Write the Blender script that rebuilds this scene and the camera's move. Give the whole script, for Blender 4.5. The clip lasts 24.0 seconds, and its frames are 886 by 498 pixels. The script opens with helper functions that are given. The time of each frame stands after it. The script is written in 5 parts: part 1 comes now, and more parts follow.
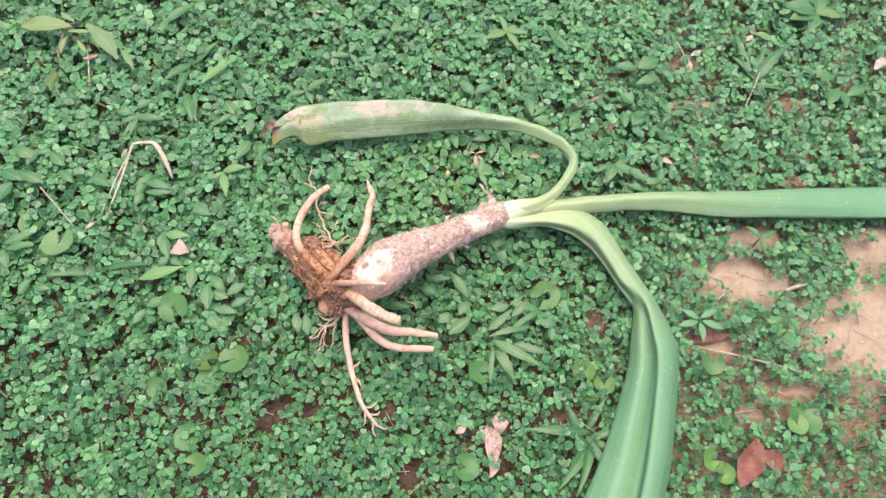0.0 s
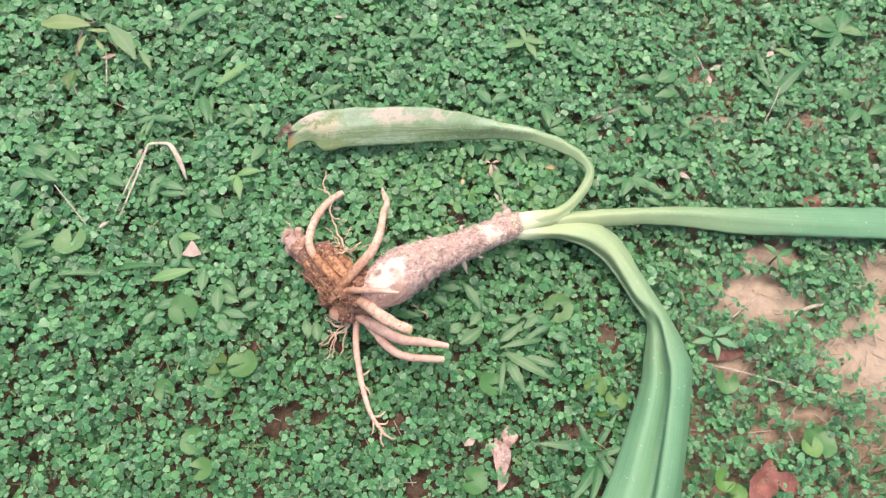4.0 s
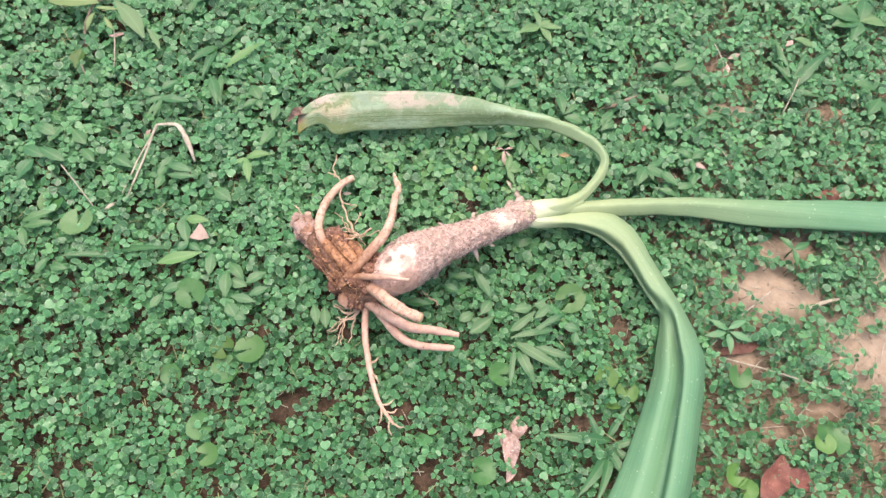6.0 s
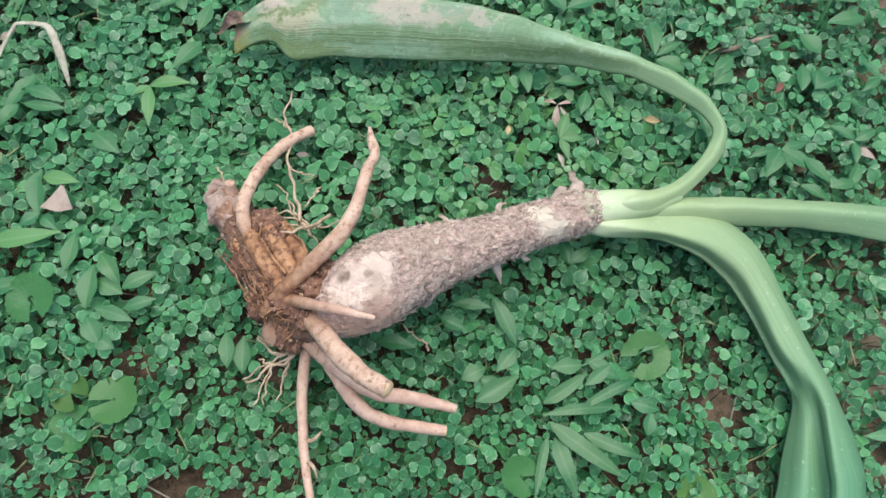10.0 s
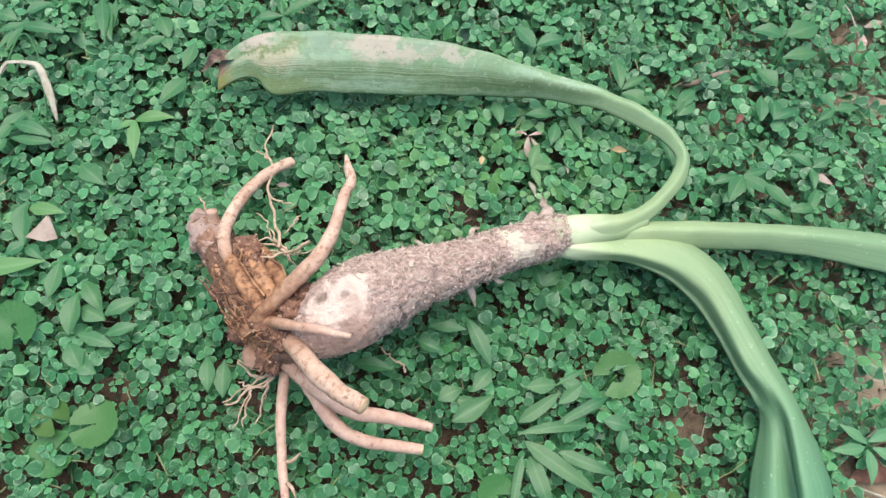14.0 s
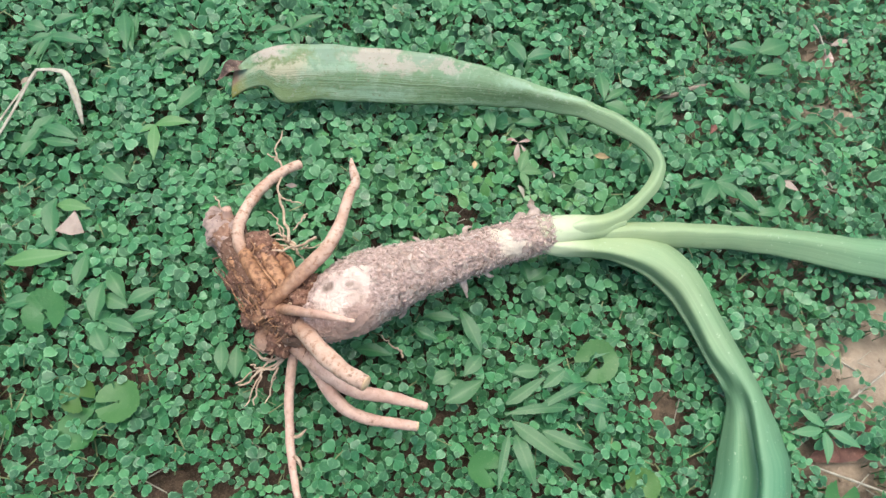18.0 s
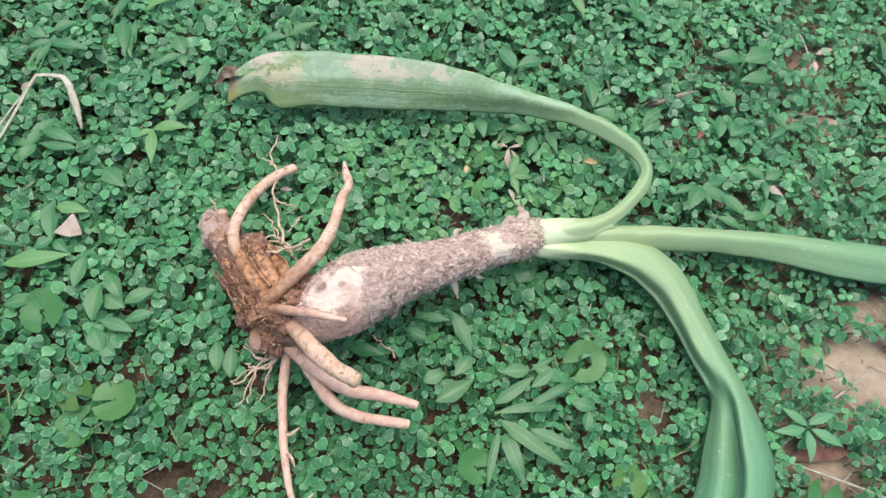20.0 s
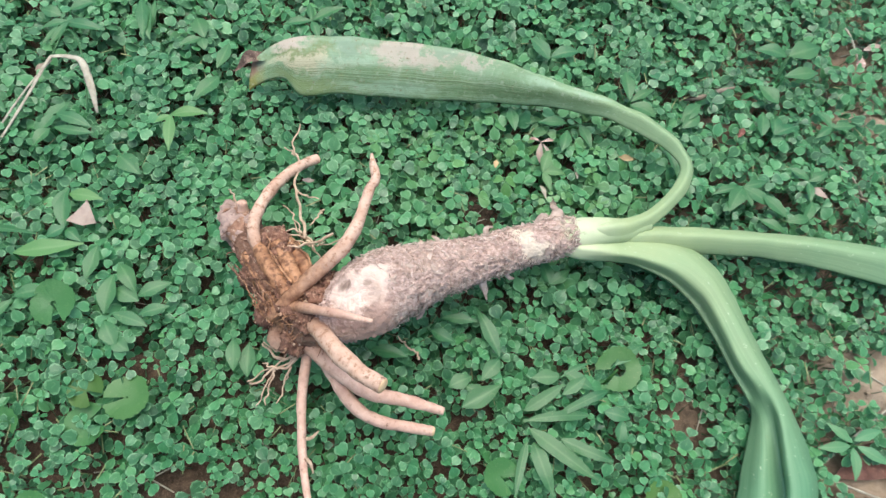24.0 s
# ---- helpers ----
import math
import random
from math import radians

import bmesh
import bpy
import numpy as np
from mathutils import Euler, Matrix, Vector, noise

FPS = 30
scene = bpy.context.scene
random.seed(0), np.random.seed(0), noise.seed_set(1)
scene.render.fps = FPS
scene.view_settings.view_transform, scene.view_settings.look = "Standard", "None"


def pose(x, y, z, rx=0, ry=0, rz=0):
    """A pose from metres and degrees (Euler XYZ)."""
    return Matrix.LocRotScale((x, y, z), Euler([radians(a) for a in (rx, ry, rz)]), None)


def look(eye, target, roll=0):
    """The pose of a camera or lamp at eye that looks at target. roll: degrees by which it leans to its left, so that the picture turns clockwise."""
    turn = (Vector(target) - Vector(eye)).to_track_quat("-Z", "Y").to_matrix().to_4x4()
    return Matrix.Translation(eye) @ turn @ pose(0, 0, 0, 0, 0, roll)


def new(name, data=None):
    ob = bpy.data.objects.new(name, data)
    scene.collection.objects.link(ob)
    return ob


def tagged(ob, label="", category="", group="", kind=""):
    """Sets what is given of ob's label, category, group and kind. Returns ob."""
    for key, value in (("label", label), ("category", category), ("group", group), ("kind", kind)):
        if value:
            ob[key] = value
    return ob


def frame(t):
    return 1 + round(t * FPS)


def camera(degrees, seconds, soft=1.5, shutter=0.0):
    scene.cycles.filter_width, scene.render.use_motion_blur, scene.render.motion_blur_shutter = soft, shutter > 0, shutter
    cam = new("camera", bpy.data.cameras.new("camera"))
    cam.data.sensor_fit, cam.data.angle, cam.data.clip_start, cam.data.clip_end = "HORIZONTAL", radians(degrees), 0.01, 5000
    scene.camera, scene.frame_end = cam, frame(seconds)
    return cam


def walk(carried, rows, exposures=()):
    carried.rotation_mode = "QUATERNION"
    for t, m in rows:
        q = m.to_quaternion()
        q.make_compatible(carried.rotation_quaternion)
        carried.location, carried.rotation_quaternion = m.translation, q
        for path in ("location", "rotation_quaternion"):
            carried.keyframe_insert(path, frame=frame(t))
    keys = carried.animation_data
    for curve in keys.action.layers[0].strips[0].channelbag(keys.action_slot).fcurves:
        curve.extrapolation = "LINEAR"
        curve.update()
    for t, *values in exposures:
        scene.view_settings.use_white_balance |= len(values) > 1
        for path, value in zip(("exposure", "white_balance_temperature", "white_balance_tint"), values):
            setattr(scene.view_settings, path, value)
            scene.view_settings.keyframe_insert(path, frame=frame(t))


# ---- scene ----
cam = camera(64.07, 24.0, 1.5, 0.5)
PATH = [
    (0.0, pose(-0.0000, -0.0000, 0.7727, 23.22, -4.06, -0.83)),
    (0.5, pose(-0.0003, 0.0063, 0.7676, 22.96, -4.17, -0.45)),
    (1.0, pose(-0.0005, 0.0065, 0.7637, 22.87, -4.46, -0.57)),
    (1.5, pose(-0.0022, 0.0061, 0.7623, 23.13, -4.23, 0.04)),
    (2.0, pose(-0.0035, 0.0092, 0.7619, 23.12, -3.99, 0.74)),
    (2.5, pose(-0.0028, 0.0080, 0.7633, 23.23, -3.95, 0.89)),
    (4.5, pose(-0.0077, 0.0052, 0.7679, 23.67, -4.18, 0.91)),
    (5.0, pose(-0.0088, 0.0069, 0.7620, 23.54, -4.02, 1.54)),
    (5.5, pose(-0.0104, 0.0044, 0.7595, 23.31, -4.07, 1.66)),
    (6.0, pose(-0.0142, 0.0097, 0.7557, 22.55, -4.29, 1.89)),
    (6.5, pose(-0.0121, 0.0140, 0.7512, 22.26, -3.51, 2.84)),
    (7.0, pose(-0.0088, 0.0147, 0.7526, 22.10, -3.33, 3.10)),
    (7.5, pose(-0.0086, 0.0268, 0.7334, 21.62, -3.88, 3.34)),
    (8.0, pose(-0.0055, 0.0656, 0.6658, 21.70, -3.19, 4.74)),
    (8.5, pose(0.0046, 0.1096, 0.5883, 19.07, -2.27, 5.35)),
    (9.0, pose(0.0019, 0.1312, 0.5404, 18.12, -2.18, 5.82)),
    (9.5, pose(0.0054, 0.1501, 0.4974, 17.55, -2.98, 7.31)),
    (10.0, pose(0.0185, 0.1594, 0.4882, 18.98, -3.67, 7.11)),
    (10.5, pose(0.0179, 0.1537, 0.4934, 19.51, -4.58, 6.61)),
    (12.5, pose(0.0402, 0.1429, 0.4947, 19.89, -4.47, 5.32)),
    (13.0, pose(0.0353, 0.1482, 0.4948, 20.54, -4.46, 5.31)),
    (13.5, pose(0.0279, 0.1469, 0.4965, 22.01, -4.13, 6.36)),
    (14.0, pose(0.0284, 0.1419, 0.4993, 22.61, -4.37, 6.15)),
    (14.5, pose(0.0276, 0.1394, 0.4973, 22.42, -3.86, 6.23)),
    (15.0, pose(0.0263, 0.1380, 0.4966, 22.57, -4.04, 6.36)),
    (15.5, pose(0.0273, 0.1323, 0.5014, 22.28, -4.35, 6.51)),
    (16.0, pose(0.0310, 0.1251, 0.5235, 22.84, -5.39, 6.11)),
    (16.5, pose(0.0328, 0.1185, 0.5355, 23.09, -4.31, 6.64)),
    (17.0, pose(0.0290, 0.1180, 0.5368, 23.00, -4.86, 6.49)),
    (17.5, pose(0.0285, 0.1177, 0.5383, 23.09, -5.17, 6.25)),
    (18.0, pose(0.0279, 0.1172, 0.5385, 23.08, -4.94, 6.48)),
    (18.5, pose(0.0358, 0.1118, 0.5441, 23.71, -4.41, 6.15)),
    (20.5, pose(0.0317, 0.1084, 0.5475, 23.77, -5.37, 6.55)),
    (21.0, pose(0.0313, 0.1099, 0.5454, 23.36, -5.32, 6.52)),
    (21.5, pose(0.0270, 0.1086, 0.5437, 23.26, -5.10, 7.11)),
    (22.0, pose(0.0247, 0.1098, 0.5453, 23.18, -5.20, 7.36)),
    (22.5, pose(0.0179, 0.1124, 0.5411, 23.00, -5.23, 7.86)),
    (23.0, pose(0.0179, 0.1101, 0.5417, 23.04, -5.69, 7.84)),
    (23.5, pose(0.0178, 0.1090, 0.5437, 23.18, -5.64, 7.82)),
    (24.0, pose(0.0185, 0.1211, 0.5236, 23.03, -5.04, 8.00)),
]
walk(cam, PATH, [(0.0, 1.38, 6950, 17), (7.0, 1.34, 6950, 17), (8.2, 1.02, 6550, 11), (9.3, 0.92, 6150, 3), (10.4, 0.90, 6050, -1), (12.6, 1.09, 6250, 2), (17.0, 1.09, 6250, 3), (24.0, 1.08, 6200, 3)])

# ---- light: bright overcast sky, soft sun from the far side ----
world = bpy.data.worlds.new("sky")
scene.world = world
world.use_nodes = True
wn = world.node_tree
sky = wn.nodes.new("ShaderNodeTexSky")
sky.sky_type, sky.sun_disc = "NISHITA", False
sky.sun_elevation, sky.sun_rotation = radians(77), radians(-8)
sky.air_density, sky.dust_density, sky.ozone_density = 1.0, 4.0, 0.6
wn.nodes["Background"].inputs["Strength"].default_value = 0.13
wn.links.new(sky.outputs["Color"], wn.nodes["Background"].inputs["Color"])
sun_data = bpy.data.lights.new("sun", "SUN")
sun_data.energy, sun_data.angle, sun_data.color = 1.6, radians(60), (1.0, 0.93, 0.82)
sun = new("sun", sun_data)
sun.matrix_world = look((-0.15, 1.15, 4.3), (0, 0.3, 0))


# ---- materials ----
class Mat:
    """A node material with short calls for its nodes."""

    def __init__(self, name):
        self.m = bpy.data.materials.new(name)
        self.m.use_nodes = True
        self.t = self.m.node_tree
        self.b = self.t.nodes["Principled BSDF"]
        self.out = self.t.nodes["Material Output"]

    def node(self, kind, **ins):
        n = self.t.nodes.new("ShaderNode" + kind)
        for k, v in ins.items():
            self.put(n, k.replace("_", " "), v)
        return n

    def put(self, n, key, v):
        if isinstance(v, bpy.types.NodeSocket):
            self.t.links.new(v, n.inputs[key])
        else:
            n.inputs[key].default_value = v

    def pos(self):
        return self.node("NewGeometry").outputs["Position"]

    def noise(self, scale, detail=4.0, rough=0.6, vec=None, warp=0.0):
        n = self.node("TexNoise", Scale=scale, Detail=detail, Roughness=rough, Distortion=warp)
        self.put(n, "Vector", vec if vec is not None else self.pos())
        return n.outputs["Fac"]

    def ramp(self, fac, stops):
        n = self.node("ValToRGB")
        self.put(n, "Fac", fac)
        e = n.color_ramp.elements
        while len(e) < len(stops):
            e.new(0.5)
        for q, (p, c) in zip(e, stops):
            q.position, q.color = p, (*c, 1) if len(c) == 3 else c
        return n.outputs["Color"]

    def mix(self, fac, a, b):
        n = self.t.nodes.new("ShaderNodeMix")
        n.data_type = "RGBA"
        for i, v in ((0, fac), (6, a), (7, b)):
            if isinstance(v, bpy.types.NodeSocket):
                self.t.links.new(v, n.inputs[i])
            else:
                n.inputs[i].default_value = v if i == 0 else (*v, 1)
        return n.outputs[2]

    def math(self, op, a, b=0.0, c=0.0):
        n = self.t.nodes.new("ShaderNodeMath")
        n.operation = op
        for i, v in enumerate((a, b, c)):
            if isinstance(v, bpy.types.NodeSocket):
                self.t.links.new(v, n.inputs[i])
            else:
                n.inputs[i].default_value = v
        return n.outputs[0]

    def band(self, v, lo, hi):
        n = self.node("MapRange")
        self.put(n, "Value", v)
        self.put(n, "From Min", lo)
        self.put(n, "From Max", hi)
        return n.outputs["Result"]

    def far(self, place):
        """The distance from a place in the world."""
        n = self.t.nodes.new("ShaderNodeVectorMath")
        n.operation = "DISTANCE"
        self.t.links.new(self.pos(), n.inputs[0])
        n.inputs[1].default_value = place
        return n.outputs["Value"]

    def island(self):
        return self.node("NewGeometry").outputs["Random Per Island"]

    def uv(self, sx, sy):
        n = self.node("Mapping")
        self.put(n, "Vector", self.node("UVMap").outputs["UV"])
        self.put(n, "Scale", (sx, sy, 1))
        return n.outputs["Vector"]

    def split(self, vec):
        n = self.node("SeparateXYZ")
        self.put(n, "Vector", vec)
        return n.outputs

    def bump(self, height, strength, distance):
        n = self.node("Bump", Strength=strength, Distance=distance)
        self.put(n, "Height", height)
        self.put(self.b, "Normal", n.outputs["Normal"])
        return self

    def done(self, colour, rough=0.6, specular=0.4, glow_through=0.0):
        self.put(self.b, "Base Color", colour if isinstance(colour, bpy.types.NodeSocket) else (*colour, 1))
        self.put(self.b, "Roughness", rough)
        self.put(self.b, "Specular IOR Level", specular)
        if glow_through:
            tr = self.node("BsdfTranslucent")
            self.put(tr, "Color", colour if isinstance(colour, bpy.types.NodeSocket) else (*colour, 1))
            mx = self.node("MixShader", Fac=glow_through)
            self.t.links.new(self.b.outputs[0], mx.inputs[1])
            self.t.links.new(tr.outputs[0], mx.inputs[2])
            self.t.links.new(mx.outputs[0], self.out.inputs["Surface"])
        return self.m


def leaf_material(name, stops, rough=0.42, wear=0.25, scale=14.0):
    m = Mat(name)
    base = m.ramp(m.island(), stops)
    large = m.mix(m.band(m.noise(scale, 3), 0.35, 0.7), base, m.mix(0.45, base, (0.10, 0.20, 0.06)))
    spots = m.math("MULTIPLY", m.band(m.noise(420, 3), 0.6, 0.78), wear)
    col = m.mix(spots, large, (0.30, 0.36, 0.16))
    rib = m.node("Attribute")
    rib.attribute_name = "rib"
    col = m.mix(m.math("MULTIPLY", m.band(rib.outputs["Fac"], 0.78, 1.0), 0.28), col, m.mix(0.5, col, (0.30, 0.46, 0.22)))
    m.bump(m.math("ADD", m.noise(700, 3), m.math("MULTIPLY", m.noise(160, 3), 1.5)), 0.3, 0.0008)
    return m.done(col, rough, 0.45, 0.30)


def clover_material():
    """Leaflets with a paler rim and midrib, each leaf a little different in tone and sheen."""
    m = Mat("clover_leaf")
    who = m.math("FRACT", m.math("ADD", m.island(), m.node("ObjectInfo").outputs["Random"]))
    base = m.ramp(who, [(0.0, (0.017, 0.076, 0.030)), (0.30, (0.029, 0.126, 0.048)), (0.70, (0.050, 0.200, 0.076)), (0.90, (0.072, 0.248, 0.098)),
                        (1.0, (0.085, 0.255, 0.085))])
    base = m.mix(m.band(m.noise(16, 3), 0.38, 0.68), base, m.mix(0.5, base, (0.055, 0.19, 0.06)))
    # a stand of yellower leaves between the stem and the withering leaf
    olive = m.math("MULTIPLY", m.band(m.math("ADD", m.far((0.075, 0.425, 0.0)), m.math("MULTIPLY", m.noise(30, 3), 0.08)), 0.19, 0.10), m.band(m.math("FRACT", m.math("MULTIPLY", who, 19.0)), 0.35, 1.0))
    base = m.mix(m.math("MULTIPLY", olive, 0.65), base, (0.105, 0.225, 0.055))
    at = m.node("Attribute")
    at.attribute_name = "rim"
    rim = at.outputs["Fac"]
    col = m.mix(m.math("MULTIPLY", m.band(rim, 0.75, 1.0), 0.62), base, (0.22, 0.43, 0.22))
    col = m.mix(m.math("MULTIPLY", m.band(rim, 0.10, 0.0), 0.30), col, (0.16, 0.36, 0.17))
    col = m.mix(m.math("MULTIPLY", m.band(m.noise(500, 3), 0.60, 0.75), 0.25), col, (0.26, 0.36, 0.16))
    m.bump(m.noise(750, 3), 0.3, 0.0006)
    rough = m.band(m.math("FRACT", m.math("MULTIPLY", who, 37.0)), -0.9, 1.6)
    return m.done(col, rough, 0.65, 0.20)


CLOVER = clover_material()
WEED = leaf_material("weed_leaf", [(0.0, (0.026, 0.126, 0.045)), (0.6, (0.040, 0.168, 0.062)), (1.0, (0.060, 0.212, 0.080))], 0.36)
BLADE = leaf_material("grass_blade", [(0.0, (0.022, 0.112, 0.040)), (1.0, (0.043, 0.170, 0.062))], 0.34)
ROUND = leaf_material("round_leaf", [(0.0, (0.03, 0.135, 0.035)), (1.0, (0.052, 0.185, 0.05))], 0.38)
YELLOWING = leaf_material("yellowing_leaf", [(0.0, (0.075, 0.205, 0.045)), (1.0, (0.12, 0.25, 0.055))], 0.45, 0.4)
OLIVE_DARK = leaf_material("dark_olive_leaf", [(0.0, (0.040, 0.105, 0.012)), (1.0, (0.055, 0.125, 0.016))], 0.45, 0.05)
OLIVE_SOFT = leaf_material("olive_lobed_leaf", [(0.0, (0.062, 0.170, 0.040)), (1.0, (0.105, 0.205, 0.045))], 0.45, 0.5, 90.0)
YELLOWING_SOFT = leaf_material("yellow_green_leaf", [(0.0, (0.085, 0.225, 0.070)), (1.0, (0.125, 0.270, 0.080))], 0.42, 0.3)
PALE_SOFT = leaf_material("greyish_leaf", [(0.0, (0.085, 0.235, 0.110)), (1.0, (0.125, 0.290, 0.140))], 0.45, 0.3)
PALE = leaf_material("pale_leaf", [(0.0, (0.10, 0.215, 0.085)), (1.0, (0.14, 0.26, 0.11))], 0.5, 0.5)


def soil_material():
    m = Mat("soil")
    p = m.pos()
    fine, mid, large = m.noise(900, 4), m.noise(120, 4), m.noise(9, 3)
    # brown soil, darkened further to put the shade of the leaf gaps into its colour
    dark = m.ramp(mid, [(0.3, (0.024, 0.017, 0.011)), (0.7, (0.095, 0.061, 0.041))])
    tan = m.ramp(mid, [(0.25, (0.25, 0.186, 0.134)), (0.75, (0.355, 0.282, 0.214))])
    xyz = m.split(p)
    wob = m.math("MULTIPLY", m.math("SUBTRACT", large, 0.5), 0.09)
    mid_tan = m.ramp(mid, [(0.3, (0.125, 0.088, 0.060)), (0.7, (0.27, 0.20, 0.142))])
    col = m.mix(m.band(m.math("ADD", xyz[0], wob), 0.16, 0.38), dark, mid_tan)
    for place, radius in (((0.415, 0.292, 0), 0.085), ((0.60, 0.285, 0), 0.135), ((0.411, 0.553, 0), 0.03)):
        d = m.math("ADD", m.far(place), wob)
        col = m.mix(m.band(d, radius + 0.02, radius - 0.02), col, tan)
    col = m.mix(m.math("MULTIPLY", m.band(fine, 0.5, 0.75), 0.35), col, (0.30, 0.21, 0.145))
    far_x = m.math("SUBTRACT", m.math("ABSOLUTE", m.math("SUBTRACT", xyz[0], 0.08)), 0.80)
    far_y = m.math("SUBTRACT", m.math("ABSOLUTE", m.math("SUBTRACT", xyz[1], 0.4)), 0.50)
    away = m.band(m.math("ADD", m.math("MAXIMUM", far_x, far_y), m.math("MULTIPLY", wob, 0.8)), -0.06, 0.02)
    col = m.mix(away, col, m.ramp(m.noise(70, 5), [(0.35, (0.020, 0.045, 0.020)), (0.65, (0.036, 0.098, 0.040))]))
    m.bump(m.math("ADD", mid, m.math("MULTIPLY", fine, 0.4)), 0.7, 0.004)
    return m.done(col, 0.9, 0.2)


SOIL = soil_material()


def crumb_material(name, stops):
    """Small loose pieces, each with a tone of its own."""
    m = Mat(name)
    col = m.ramp(m.island(), stops)
    col = m.mix(m.math("MULTIPLY", m.band(m.noise(500, 4, 0.7), 0.45, 0.65), 0.35), col, m.mix(0.5, col, (0.12, 0.075, 0.055)))
    m.bump(m.noise(900, 3), 0.4, 0.0006)
    return m.done(col, 0.88, 0.2)


def plain(name, lo, hi, scale, rough=0.7, bump=0.4, size=0.002, fleck=None, amount=0.4, glow_through=0.0, stained=False, from_fac=0.56):
    m = Mat(name)
    n = m.noise(scale, 5)
    col = m.ramp(n, [(0.3, lo), (0.7, hi)])
    if fleck:
        col = m.mix(m.math("MULTIPLY", m.band(m.noise(scale * 3.1, 4), from_fac, from_fac + 0.12), amount), col, fleck)
    if stained:
        # red earth rubbed into the skin round the crown
        d = m.math("ADD", m.far((-0.070, 0.274, 0.058)), m.math("MULTIPLY", m.noise(120, 4), 0.03))
        earth = m.ramp(m.noise(260, 4), [(0.3, (0.14, 0.060, 0.034)), (0.7, (0.38, 0.205, 0.118))])
        col = m.mix(m.band(d, 0.076, 0.040), col, earth)
        lump = m.band(m.noise(60, 3), 0.52, 0.72)
        col = m.mix(m.math("MULTIPLY", lump, 0.3), col, (0.42, 0.265, 0.175))
        dirt = m.math("MULTIPLY", m.band(m.noise(210, 5, 0.7), 0.56, 0.66), m.band(m.noise(48, 3), 0.42, 0.6))
        col = m.mix(m.math("MULTIPLY", dirt, 0.85), col, (0.13, 0.062, 0.034))
    m.bump(n, bump, size)
    return m.done(col, rough, 0.3, glow_through)


ROOT = plain("root_skin", (0.37, 0.225, 0.163), (0.57, 0.400, 0.315), 95, 0.62, 0.6, 0.0014, (0.24, 0.12, 0.065), 0.8, stained=True, from_fac=0.53)
ROOT_PINK = plain("root_skin_pinkish", (0.38, 0.225, 0.174), (0.56, 0.382, 0.302), 110, 0.62, 0.6, 0.0014, (0.28, 0.15, 0.09), 0.5, stained=True)
ROOT_ORANGE = plain("root_skin_orange", (0.15, 0.062, 0.030), (0.50, 0.268, 0.145), 90, 0.65, 0.9, 0.003, (0.13, 0.058, 0.032), 0.9, from_fac=0.48)
ROOTLET = plain("rootlet_skin", (0.27, 0.18, 0.12), (0.52, 0.39, 0.285), 200, 0.7)
CUT = plain("root_cut_face", (0.42, 0.27, 0.15), (0.66, 0.48, 0.31), 240, 0.6, 0.4, 0.001, (0.35, 0.2, 0.1), 0.5)
CLOD = plain("red_clod", (0.035, 0.015, 0.010), (0.25, 0.128, 0.088), 150, 0.92, 0.9, 0.003, (0.44, 0.27, 0.19), 0.55)
RHIZOME = plain("rhizome_skin", (0.060, 0.027, 0.017), (0.29, 0.160, 0.108), 110, 0.88, 0.9, 0.003, (0.45, 0.33, 0.26), 0.6)
RUNNER = plain("clover_runner", (0.11, 0.15, 0.06), (0.26, 0.27, 0.14), 90, 0.6)
STRAW = plain("dry_straw", (0.22, 0.192, 0.145), (0.41, 0.378, 0.305), 160, 0.65, 0.4, 0.001, (0.34, 0.25, 0.16), 0.5)
TWIG = plain("twig_bark", (0.10, 0.08, 0.062), (0.27, 0.215, 0.165), 150, 0.85, 0.7, 0.001)
DEAD_RED = plain("dead_leaf_red", (0.085, 0.030, 0.024), (0.215, 0.085, 0.062), 70, 0.6, 0.6, 0.003, (0.33, 0.19, 0.145), 0.5)
DEAD_DARK = plain("dead_leaf_brown", (0.060, 0.026, 0.020), (0.165, 0.075, 0.055), 80, 0.7, 0.6, 0.003, (0.26, 0.15, 0.11), 0.4)
DEAD_PINK = plain("dead_leaf_pink", (0.20, 0.115, 0.092), (0.46, 0.335, 0.29), 120, 0.65, 0.6, 0.003, (0.60, 0.51, 0.46), 0.85)
SHRIVEL = plain("shrivelled_tip", (0.05, 0.027, 0.023), (0.22, 0.145, 0.115), 160, 0.75, 0.7, 0.002, (0.45, 0.38, 0.25), 0.5)
CHIP = plain("pale_chip", (0.22, 0.165, 0.135), (0.36, 0.285, 0.24), 90, 0.7, 0.4, 0.001, (0.30, 0.2, 0.14), 0.5)
FADED = plain("faded_petal", (0.27, 0.19, 0.095), (0.46, 0.345, 0.18), 150, 0.7, 0.4, 0.001, (0.40, 0.2, 0.14), 0.5)


